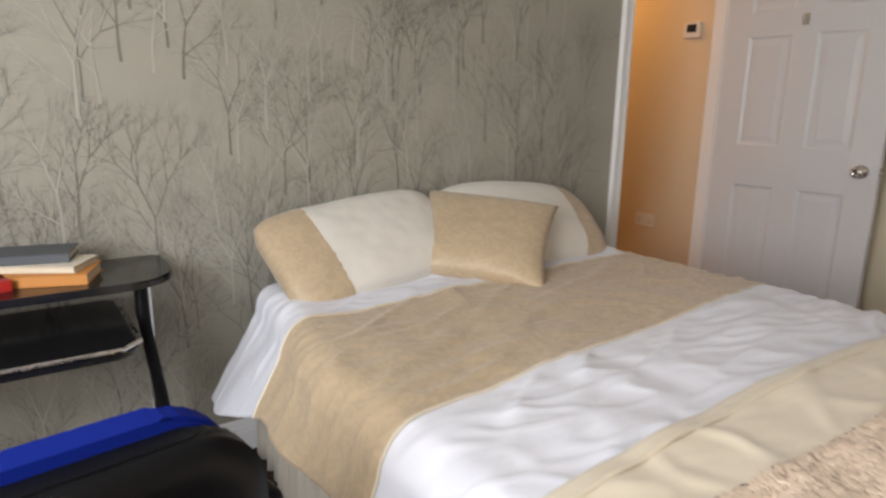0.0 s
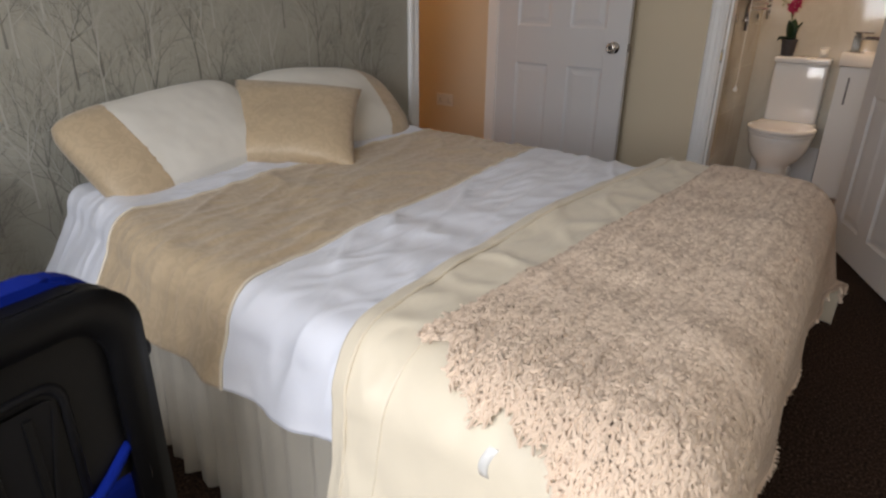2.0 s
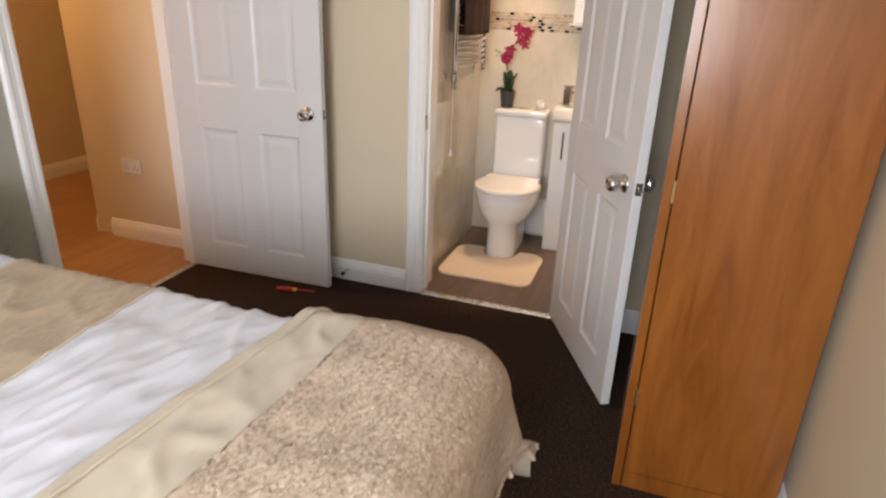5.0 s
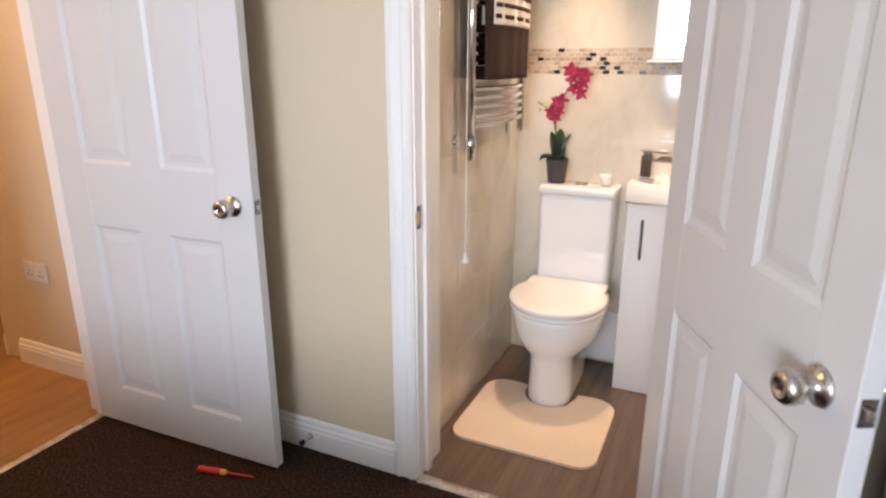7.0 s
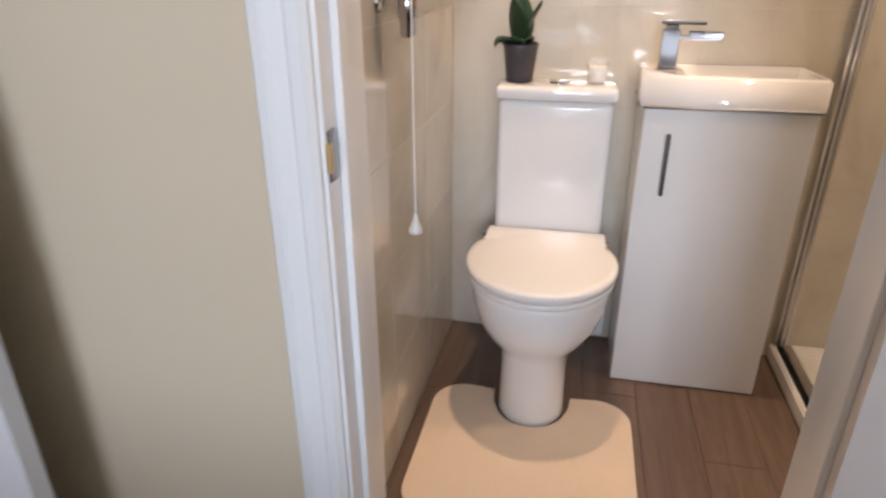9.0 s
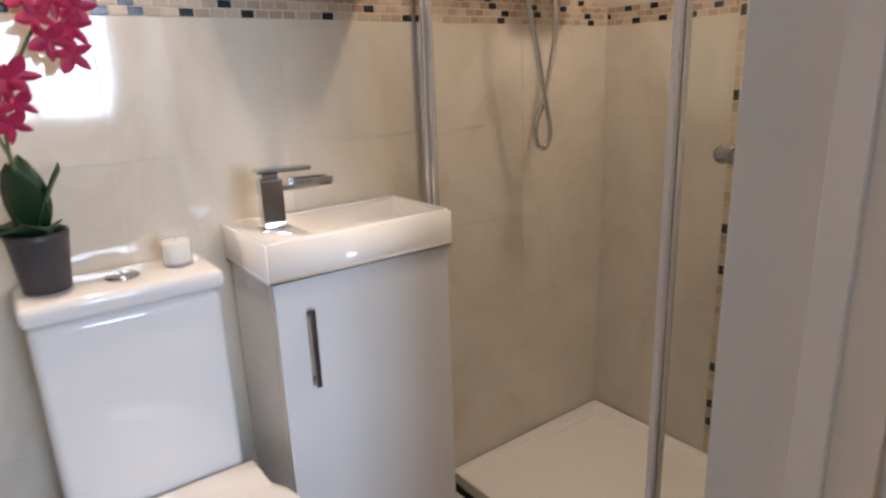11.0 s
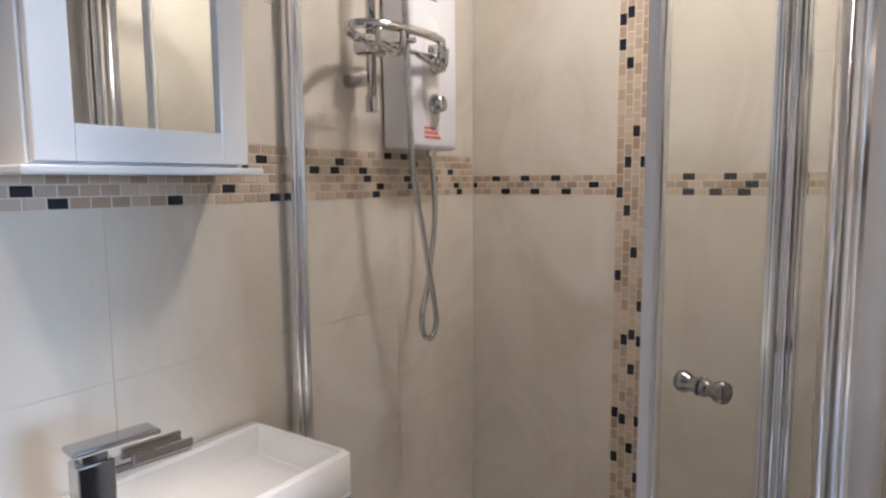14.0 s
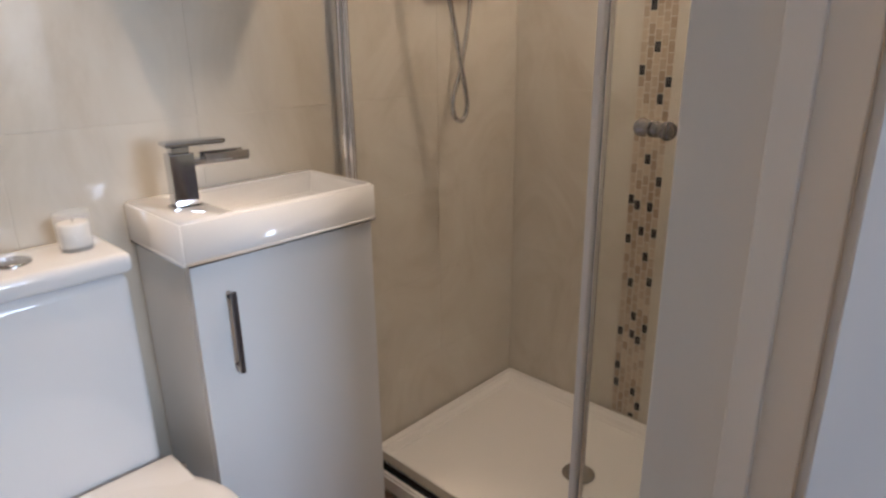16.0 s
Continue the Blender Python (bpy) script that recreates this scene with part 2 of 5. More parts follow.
def thing(name, label, category, m=None, group="", kind=""):
    ob = new(name)
    ob.empty_display_size = 0.05
    if m is not None:
        ob.matrix_world = m
    return tagged(ob, label, category, group, kind)


def part(name, bm, material, parent=None, label="", smooth=False):
    if isinstance(bm, bmesh.types.BMesh):
        bmesh.ops.recalc_face_normals(bm, faces=bm.faces)
        me = bpy.data.meshes.new(name)
        bm.to_mesh(me)
        bm.free()
        me.materials.append(material)
        if smooth:
            me.shade_smooth()
    else:
        me = bm
    ob = new(name, me)
    if parent is not None:
        ob.parent = parent
    return tagged(ob, label) if label else ob


def structure(name, bm, material, label="", smooth=False, category=""):
    return tagged(part(name, bm, material, None, label, smooth), category=category, kind="structure")


def box(x0, x1, y0, y1, z0, z1, bevel=0.0, seg=2, bm=None):
    own = bmesh.new()
    bmesh.ops.create_cube(own, size=1.0)
    for v in own.verts:
        v.co = Vector((x0 + (v.co.x + 0.5) * (x1 - x0), y0 + (v.co.y + 0.5) * (y1 - y0), z0 + (v.co.z + 0.5) * (z1 - z0)))
    if bevel:
        bmesh.ops.bevel(own, geom=own.edges[:], offset=bevel, segments=seg, affect="EDGES", profile=0.5)
    if bm is None:
        return own
    me = bpy.data.meshes.new("tmp")
    own.to_mesh(me)
    own.free()
    bm.from_mesh(me)
    bpy.data.meshes.remove(me)
    return bm


def lathe(profile, steps=28, axis="z", at=(0, 0, 0), bm=None):
    """Turns (radius, height) pairs about an axis."""
    bm = bm or bmesh.new()
    turn = {"z": Matrix(), "x": Matrix.Rotation(radians(90), 4, "Y"), "y": Matrix.Rotation(radians(-90), 4, "X")}[axis]
    m = Matrix.Translation(at) @ turn
    rings = []
    for r, h in profile:
        rings.append([bm.verts.new(m @ Vector((r * math.cos(a), r * math.sin(a), h))) for a in (2 * math.pi * i / steps for i in range(steps))])
    for a, b in zip(rings, rings[1:]):
        for i in range(steps):
            bm.faces.new((a[i], a[(i + 1) % steps], b[(i + 1) % steps], b[i]))
    bm.faces.new(rings[0][::-1])
    bm.faces.new(rings[-1])
    return bm


def tube(points, radius, sides=10, bm=None, taper=None):
    """A round bar along points."""
    bm = bm or bmesh.new()
    pts = [Vector(p) for p in points]
    rings, up = [], None
    for i, p in enumerate(pts):
        d = (pts[min(i + 1, len(pts) - 1)] - pts[max(i - 1, 0)]).normalized()
        if up is None:
            up = d.orthogonal().normalized()
        side = d.cross(up).normalized()
        up = side.cross(d).normalized()
        r = radius if taper is None else radius + (taper - radius) * i / (len(pts) - 1)
        rings.append([bm.verts.new(p + r * (math.cos(a) * up + math.sin(a) * side)) for a in (2 * math.pi * k / sides for k in range(sides))])
    for a, b in zip(rings, rings[1:]):
        for k in range(sides):
            bm.faces.new((a[k], a[(k + 1) % sides], b[(k + 1) % sides], b[k]))
    bm.faces.new(rings[0][::-1])
    bm.faces.new(rings[-1])
    return bm


def curve_points(ctrl, n=24):
    """A smooth line through control points."""
    c = [Vector(p) for p in ctrl]
    c = [2 * c[0] - c[1]] + c + [2 * c[-1] - c[-2]]
    out = []
    for i in range(1, len(c) - 2):
        for k in range(n):
            t = k / n
            p0, p1, p2, p3 = c[i - 1 : i + 3]
            out.append(0.5 * (2 * p1 + (p2 - p0) * t + (2 * p0 - 5 * p1 + 4 * p2 - p3) * t * t + (3 * p1 - p0 - 3 * p2 + p3) * t**3))
    return out + [c[-2]]


def prism(outline, along, frame_m, bm=None):
    """Sweeps a flat outline (u, v) straight over a length along w, placed by frame_m."""
    bm = bm or bmesh.new()
    a = [bm.verts.new(frame_m @ Vector((u, v, 0))) for u, v in outline]
    b = [bm.verts.new(frame_m @ Vector((u, v, along))) for u, v in outline]
    n = len(outline)
    for i in range(n):
        bm.faces.new((a[i], a[(i + 1) % n], b[(i + 1) % n], b[i]))
    bm.faces.new(a[::-1])
    bm.faces.new(b)
    return bm


def axes(origin, u, v, w):
    m = Matrix((u, v, w)).transposed().to_4x4()
    m.translation = origin
    return m


def grid_mesh(name, fn, nu, nv, mat, thick=0.0, smooth=True, closed=False):
    """A sheet from fn(i / nu, j / nv), given thickness downwards along its normals."""
    bm = bmesh.new()
    v = [[bm.verts.new(fn(i / nu, j / nv)) for j in range(nv + 1)] for i in range(nu + 1)]
    for i in range(nu):
        for j in range(nv):
            bm.faces.new((v[i][j], v[i + 1][j], v[i + 1][j + 1], v[i][j + 1]))
    bm.normal_update()
    if thick:
        low = {w: bm.verts.new(w.co - w.normal * thick) for row in v for w in row}
        for i in range(nu):
            for j in range(nv):
                bm.faces.new([low[w] for w in (v[i][j + 1], v[i + 1][j + 1], v[i + 1][j], v[i][j])])
        rim = [v[i][0] for i in range(nu + 1)] + [v[nu][j] for j in range(1, nv + 1)] + [v[i][nv] for i in range(nu - 1, -1, -1)] + [v[0][j] for j in range(nv - 1, 0, -1)]
        for a, b in zip(rim, rim[1:] + rim[:1]):
            bm.faces.new((b, a, low[a], low[b]))
    me = bpy.data.meshes.new(name)
    bm.to_mesh(me)
    bm.free()
    me.materials.append(mat)
    if smooth:
        me.shade_smooth()
    return me

# ---------------------------------------------------------------- the plan, in metres
# x runs from the wall behind the bed, y towards the bathroom, z up.
EAST, SOUTH, CEIL = 2.86, -4.80, 2.38
DOOR_S, DOOR_N, DOOR_H = -1.005, -0.165, 2.03      # bedroom doorway, in the wall x = 0
BATH_W, BATH_E, BATH_H = 1.272, 1.982, 2.0          # bathroom doorway, in the wall y = 0
WALL = 0.166                                        # thickness of the bathroom wall
TILE_W, TILE_N, TILE_E = 1.217, 1.109, 2.937        # tiled faces of the bathroom
BATH_CEIL = 2.28

# floors and ceilings
structure("floor_bedroom", box(-0.06, EAST + 0.1, SOUTH - 0.1, 0.0, -0.12, 0.0), M["carpet"], "dark brown cut pile carpet on the bedroom floor", category="floor")
structure("floor_hall", box(-3.2, -0.06, -2.6, 2.6, -0.12, -0.014), M["grout"], "screed under the hall laminate", category="floor")
structure("floor_bathroom", box(1.0, 3.1, 0.0, 1.3, -0.12, -0.010), M["grout"], "screed under the bathroom vinyl planks", category="floor")
structure("ceiling_bedroom", box(-0.1, EAST + 0.1, SOUTH - 0.1, 0.0, CEIL, CEIL + 0.1), M["ceiling"], "white painted bedroom ceiling", category="ceiling")
structure("ceiling_hall", box(-3.2, -0.1, -2.6, 2.6, CEIL, CEIL + 0.1), M["ceiling"], "white painted hall ceiling", category="ceiling")
structure("ceiling_bathroom", box(1.05, 3.1, WALL - 0.16, 1.3, BATH_CEIL, BATH_CEIL + 0.1), M["ceiling"], "white painted bathroom ceiling", category="ceiling")

# bedroom walls
WIN_X0, WIN_X1, WIN_Z0, WIN_Z1 = 1.20, 2.60, 0.80, 2.12
west = structure("wall_west", box(-0.12, 0.0, SOUTH - 0.1, DOOR_S - 0.03, 0, CEIL), M["paper"], "silver grey wallpapered wall with a tree pattern", category="wall")
structure("wall_west_over_door", box(-0.12, 0.0, DOOR_S - 0.03, 0.0, DOOR_H + 0.03, CEIL), M["paper"], "wallpaper above the bedroom doorway", category="wall")
structure("wall_west_corner", box(-0.12, 0.0, DOOR_N + 0.03, 0.0, 0, DOOR_H + 0.03), M["beige"], "narrow beige wall beside the bedroom door", category="wall")
structure("wall_north_1", box(-0.12, BATH_W - 0.03, 0.0, WALL - 0.012, 0, CEIL), M["beige"], "beige painted wall between the two doors", category="wall")
structure("wall_north_2", box(BATH_E + 0.03, EAST + 0.1, 0.0, WALL - 0.012, 0, CEIL), M["beige"], "beige painted wall behind the wardrobe", category="wall")
structure("wall_north_over_door", box(BATH_W - 0.03, BATH_E + 0.03, 0.0, WALL - 0.012, BATH_H + 0.03, CEIL), M["beige"], "beige wall above the bathroom door", category="wall")
structure("wall_east", box(EAST, EAST + 0.1, SOUTH - 0.1, 0.0, 0, CEIL), M["beige"], "beige painted side wall of the bedroom", category="wall")
for nm, a, b, c, d in (("wall_south_1", 0.0, WIN_X0, 0, CEIL), ("wall_south_2", WIN_X1, EAST, 0, CEIL), ("wall_south_3", WIN_X0, WIN_X1, 0, WIN_Z0), ("wall_south_4", WIN_X0, WIN_X1, WIN_Z1, CEIL)):
    structure(nm, box(a, b, SOUTH - 0.1, SOUTH, c, d), M["beige"], "beige painted window wall of the bedroom", category="wall")
win = thing("window_1", "white framed bedroom window letting in daylight", "window", kind="structure")
for a, b, c, d in ((WIN_X0, WIN_X0 + 0.06, WIN_Z0, WIN_Z1), (WIN_X1 - 0.06, WIN_X1, WIN_Z0, WIN_Z1), (1.87, 1.93, WIN_Z0 + 0.06, WIN_Z1 - 0.06)):
    part("window_frame", box(a, b, SOUTH - 0.08, SOUTH - 0.02, c, d, 0.004), M["gloss"], win)
for c, d in ((WIN_Z0, WIN_Z0 + 0.06), (WIN_Z1 - 0.06, WIN_Z1)):
    part("window_frame", box(WIN_X0 + 0.06, WIN_X1 - 0.06, SOUTH - 0.08, SOUTH - 0.02, c, d, 0.004), M["gloss"], win)

# hall beyond the bedroom doorway
structure("wall_hall_1", box(-0.80, -0.12, 0.0, 0.12, 0, CEIL), M["beige"], "beige hall wall with a socket and thermostat", category="wall")
structure("wall_hall_2", box(-0.92, -0.80, 0.0, 2.5, 0, CEIL), M["beige"], "beige hall side wall past the corner", category="wall")
structure("wall_hall_3", box(-2.3, -2.2, -2.5, 2.5, 0, CEIL), M["beige"], "beige far wall of the hall", category="wall")
structure("wall_hall_4", box(-2.2, -0.12, -2.6, -2.5, 0, CEIL), M["beige"], "beige end wall of the hall", category="wall")
structure("wall_hall_5", box(-2.2, -0.92, 2.4, 2.5, 0, CEIL), M["beige"], "beige far end of the hall", category="wall")

# bathroom walls: backing behind the tiles
structure("wall_bath_west", box(1.1, TILE_W - 0.0022, WALL - 0.012, TILE_N + 0.1, 0, BATH_CEIL), M["grout"], "grouted backing behind cream tiles", category="wall")
structure("wall_bath_north", box(TILE_W - 0.0022, TILE_E + 0.1, TILE_N + 0.0022, TILE_N + 0.1, 0, BATH_CEIL), M["grout"], "grouted backing behind cream tiles", category="wall")
structure("wall_bath_east", box(TILE_E + 0.0022, TILE_E + 0.1, WALL - 0.012, TILE_N + 0.0022, 0, BATH_CEIL), M["grout"], "grouted backing behind cream tiles", category="wall")
structure("wall_bath_south", box(BATH_E + 0.03, TILE_E + 0.0022, WALL - 0.012, WALL - 0.0022, 0, BATH_CEIL), M["grout"], "grouted backing behind cream tiles", category="wall")
structure("wall_bath_south_over_door", box(TILE_W - 0.01, BATH_E + 0.03, WALL - 0.012, WALL - 0.002, BATH_H + 0.03, BATH_CEIL), M["ceiling"], "white wall above the bathroom door", category="wall")

# skirting
SKIRT = [(0, 0), (0.018, 0), (0.018, 0.072), (0.0155, 0.077), (0.0155, 0.088), (0.010, 0.094), (0.008, 0.106), (0.004, 0.113), (0, 0.115)]


def skirting(name, start, end, out):
    s, e, o = Vector(start), Vector(end), Vector(out)
    d = (e - s).normalized()
    structure(name, prism(SKIRT, (e - s).length, axes(s, o, Vector((0, 0, 1)), d)), M["trim"], "white moulded skirting board", category="baseboard")


skirting("baseboard_north", (0.0, 0, 0), (BATH_W - 0.085, 0, 0), (0, -1, 0))
skirting("baseboard_north_2", (BATH_E + 0.085, 0, 0), (EAST, 0, 0), (0, -1, 0))
skirting("baseboard_east", (EAST, 0, 0), (EAST, SOUTH, 0), (-1, 0, 0))
skirting("baseboard_west", (0, DOOR_S - 0.085, 0), (0, SOUTH, 0), (1, 0, 0))
skirting("baseboard_hall", (-0.12, 0, -0.005), (-0.80, 0, -0.005), (0, -1, 0))
skirting("baseboard_hall_2", (-2.2, 2.4, -0.005), (-2.2, -2.5, -0.005), (1, 0, 0))
skirting("baseboard_hall_3", (-0.92, 0.0, -0.005), (-0.92, 2.4, -0.005), (-1, 0, 0))

# door linings and architraves
ARCH = [(0, 0), (0.078, 0), (0.078, 0.012), (0.072, 0.019), (0.058, 0.021), (0.052, 0.017), (0.030, 0.015), (0.024, 0.018), (0.010, 0.018), (0.004, 0.013), (0, 0.010)]


def architrave(parent, x, z0, z1, side, m):
    """An upright moulding; side +1 widens towards +u."""
    out = [(x + side * u, -v) for u, v in ARCH]
    part("architrave", prism(out, z1 - z0, m @ axes(Vector((0, 0, z0)), Vector((1, 0, 0)), Vector((0, 1, 0)), Vector((0, 0, 1)))), M["trim"], parent)


def door_frame(name, label, width, height, depth, m):
    """Lining, stops and architraves. Local u over the opening from 0 to width, v into the wall."""
    fr = thing(name, label, "door frame", m, kind="structure")
    I = Matrix()
    part("lining", box(-0.028, 0, 0.0, depth, 0, height, 0.002), M["trim"], fr)
    part("lining", box(width, width + 0.028, 0.0, depth, 0, height, 0.002), M["trim"], fr)
    part("lining", box(-0.028, width + 0.028, 0.0, depth, height, height + 0.028, 0.002), M["trim"], fr)
    for a, b in ((0, 0.012), (width - 0.012, width)):
        part("door_stop", box(a, b, 0.042, 0.075, 0, height, 0.002), M["trim"], fr)
    part("door_stop", box(0.012, width - 0.012, 0.042, 0.075, height - 0.012, height, 0.002), M["trim"], fr)
    architrave(fr, -0.006, 0, height + 0.084, -1, I)
    architrave(fr, width + 0.006, 0, height + 0.084, 1, I)
    head = [(-v, height + 0.006 + u) for u, v in ARCH]
    part("architrave", prism(head, width + 0.012, axes(Vector((-0.006, 0, 0)), Vector((0, 1, 0)), Vector((0, 0, 1)), Vector((1, 0, 0)))), M["trim"], fr)
    return fr


bath_frame = door_frame("door_frame_bathroom", "white moulded frame of the bathroom doorway", BATH_E - BATH_W, BATH_H, WALL, pose(BATH_W, 0, 0))
hall_frame = door_frame("door_frame_bedroom", "white moulded frame of the bedroom doorway", DOOR_N - DOOR_S, DOOR_H, 0.12, pose(0, DOOR_S, 0, 0, 0, 90))
part("strike_plate", box(-0.001, 0.002, 0.006, 0.034, 0.86, 0.93, 0.001), M["knob_chrome"], bath_frame, "worn metal strike plate")
part("strike_lip", box(0.0, 0.006, -0.004, 0.012, 0.875, 0.915, 0.002), M["brass"], bath_frame, "brass strike lip")
strip = structure("threshold_bathroom", prism([(0, 0), (0.042, 0), (0.038, 0.006), (0.021, 0.010), (0.004, 0.006)], BATH_E - BATH_W, axes(Vector((BATH_W, -0.020, 0.0)), Vector((0, 1, 0)), Vector((0, 0, 1)), Vector((1, 0, 0)))), M["steel"], "silver threshold bar in the bathroom doorway", category="threshold")
structure("threshold_hall", prism([(0, 0), (0.045, 0), (0.040, 0.006), (0.022, 0.010), (0.005, 0.006)], DOOR_N - DOOR_S, axes(Vector((-0.068, DOOR_S, -0.004)), Vector((1, 0, 0)), Vector((0, 0, 1)), Vector((0, 1, 0)))), M["steel"], "silver threshold bar in the bedroom doorway", category="threshold")

# ---------------------------------------------------------------- doors


def raised_panel(x0, x1, z0, z1, face, core):
    """A field raised towards both faces."""
    bm = bmesh.new()
    for s in (-1, 1):
        loops = []
        for inset, y in ((0.0, face - 0.001), (0.012, core), (0.026, core), (0.050, face - 0.003)):
            a, b, c, d = x0 + inset, x1 - inset, z0 + inset, z1 - inset
            loops.append([bm.verts.new((px, s * y, pz)) for px, pz in ((a, c), (b, c), (b, d), (a, d))])
        for p, q in zip(loops, loops[1:]):
            for i in range(4):
                bm.faces.new((p[i], p[(i + 1) % 4], q[(i + 1) % 4], q[i]))
        bm.faces.new(loops[-1])
    return bm


KNOB = [(0.0, 0.0), (0.031, 0.0), (0.033, 0.003), (0.031, 0.008), (0.020, 0.011), (0.0145, 0.016), (0.0145, 0.030), (0.020, 0.033), (0.0265, 0.038), (0.029, 0.046), (0.0275, 0.057), (0.022, 0.064), (0.012, 0.065), (0.011, 0.062), (0.0, 0.062)]


def panel_door(name, label, width, height, m, knob_z, stile, rows, side=1):
    """Six panel door. The hinge stands at local 0, the leaf runs along +x, its faces look along y."""
    d = thing(name, label, "door", m, kind="structure")
    t = 0.0175
    mid = stile * 0.93
    pw = (width - 2 * stile - mid) / 2
    for a, b in ((0, stile), (width - stile, width)):
        part("stile", box(a, b, -t, t, 0.0, height, 0.0015, 1), M["gloss"], d)
    edges = [0.0] + [z for r in rows for z in r] + [height]
    for a, b in zip(edges[::2], edges[1::2]):
        part("rail", box(stile, width - stile, -t + 0.0002, t - 0.0002, a, b), M["gloss"], d)
    for z0, z1 in rows:
        part("muntin", box(stile + pw, stile + pw + mid, -t + 0.0002, t - 0.0002, z0, z1), M["gloss"], d)
        for x in (stile, stile + pw + mid):
            part("panel", raised_panel(x, x + pw, z0, z1, t, 0.0105), M["gloss"], d)
    for s in (1, -1):
        k = part("door_knob", lathe([(r, s * (t + h)) for r, h in KNOB], 28, "y", (width - 0.075, 0, knob_z)), M["steel"], d, "brushed nickel round door knob", True)
        part("keyhole", lathe([(0.0, s * (t + 0.0622)), (0.005, s * (t + 0.0622)), (0.005, s * (t + 0.0665)), (0.0, s * (t + 0.0665))], 12, "y", (width - 0.075, 0, knob_z)), M["dark_metal"], k)
    part("latch_plate", box(width - 0.001, width + 0.0015, -0.012, 0.012, knob_z - 0.022, knob_z + 0.022, 0.001), M["knob_chrome"], d, "dark chrome latch plate")
    part("latch_bolt", box(width + 0.001, width + 0.010, -0.007, 0.006, knob_z - 0.009, knob_z + 0.009, 0.002), M["steel"], d)
    for z in (0.22, height - 0.25):
        part("hinge", tube([(-0.004, side * 0.016, z - 0.04), (-0.004, side * 0.016, z + 0.04)], 0.006, 10), M["steel"], d)
    return d


door1 = panel_door("door_1", "open white six-panel bedroom door with a nickel knob", 0.835, 2.0, pose(-0.018, -0.176, 0.012, 0, 0, 1.5), 0.905, 0.135, ((0.150, 0.785), (1.0, 1.56), (1.68, 1.88)))
plaque = part("number_plate", box(0.395, 0.435, -0.021, -0.0175, 1.60, 1.655, 0.001), M["steel"], door1, "small metal number plate")
door2 = panel_door("door_2", "open white six-panel bathroom door with a nickel knob", 0.725, 1.975, pose(BATH_E - 0.004, -0.006, 0.012, 0, 0, -63.8), 0.868, 0.108, ((0.150, 0.765), (0.975, 1.56), (1.68, 1.86)))

# ---------------------------------------------------------------- bed
BED_X0, BED_X1, BED_S, BED_N, BED_Z = 0.10, 2.055, -3.03, -1.45, 0.635


def wob(x, y, z, s, seed=0.0):
    return noise.noise(Vector((x * s + seed, y * s - seed, z * s + 2 * seed)))


def drape(u, s, lift=0.0, hem_s=0.43, hem_n=0.36):
    """A point of the cloth over the mattress: u metres along the bed, s from 0 (near hem) to 1 (far hem)."""
    r = 0.085 + lift
    inset = 0.11 * max(0.0, min(1.0, (0.85 - u) / 0.6))
    near = BED_S + inset
    hem_s = hem_s - 0.13 * max(0.0, min(1.0, (0.62 - u) / 0.35)) if hem_s > 0.2 else hem_s
    drop_s, drop_n = BED_Z + lift - r - hem_s, BED_Z + lift - r - hem_n
    flat = (BED_N - near) - 2 * 0.085
    arc = r * math.pi / 2
    d = s * (drop_s + drop_n + flat + 2 * arc)
    if d < drop_s:
        f = 1 - d / drop_s
        y, z, ny, nz = near - lift - ((0.035 if lift < 0.01 else 0.085) + 1.2 * inset) * f, hem_s + d, -1.0, 0.0
    elif d < drop_s + arc:
        a = (d - drop_s) / r
        y, z, ny, nz = near + 0.085 - r * math.cos(a), BED_Z + lift - r + r * math.sin(a), -math.cos(a), math.sin(a)
        f = 0.0
    elif d < drop_s + arc + flat:
        y, z, ny, nz, f = near + 0.085 + d - drop_s - arc, BED_Z + lift, 0.0, 1.0, 0.0
    elif d < drop_s + 2 * arc + flat:
        a = (d - drop_s - arc - flat) / r
        y, z, ny, nz, f = BED_N - 0.085 + r * math.sin(a), BED_Z + lift - r + r * math.cos(a), math.sin(a), math.cos(a), 0.0
    else:
        e = d - drop_s - 2 * arc - flat
        f = e / drop_n
        y, z, ny, nz = BED_N + lift + 0.03 * f, BED_Z + lift - r - e, 1.0, 0.0
    folds = 0.010 * f * math.sin(u * 19 + 1.7 * math.sin(u * 5)) + 0.012 * f * wob(u, 0, z, 7)
    soft = 0.010 * wob(u, y, z, 2.3, 3.1) + 0.006 * wob(u * 0.5, y, z, 9, 1.3) + 0.0035 * wob(u, y * 0.5, z, 21, 5.0)
    ridge = math.exp(-(wob(u * 1.5 + y * 0.5, y * 0.5 - u * 0.3, 0, 4.6, 8.0) * 8) ** 2)
    fine = math.exp(-(wob(u * 1.8 - y * 0.35, y * 0.55, 0, 9.5, 2.0) * 6) ** 2)
    k = folds + soft + (0.0065 * ridge + 0.0042 * fine) * (1 - 0.6 * f) * (1.0 if lift < 0.01 else 0.25)
    return Vector((u, y + ny * k, z + nz * k))


def drape_band(u0, u1, skew=0.0, **kw):
    return lambda i, j: drape(u0 + (u1 - u0) * i + skew * (j - 0.5), j, **kw)


bed = thing("bed", "made double divan bed with a pleated valance", "bed", pose(0, 0, 0))
part("divan_base", box(BED_X0, BED_X1 - 0.10, BED_S + 0.17, BED_N - 0.03, 0.04, 0.38, 0.02), M["valance"], bed)
part("mattress", box(BED_X0, BED_X1 - 0.10, BED_S + 0.16, BED_N - 0.02, 0.382, BED_Z - 0.03, 0.06, 4), M["duvet"], bed)


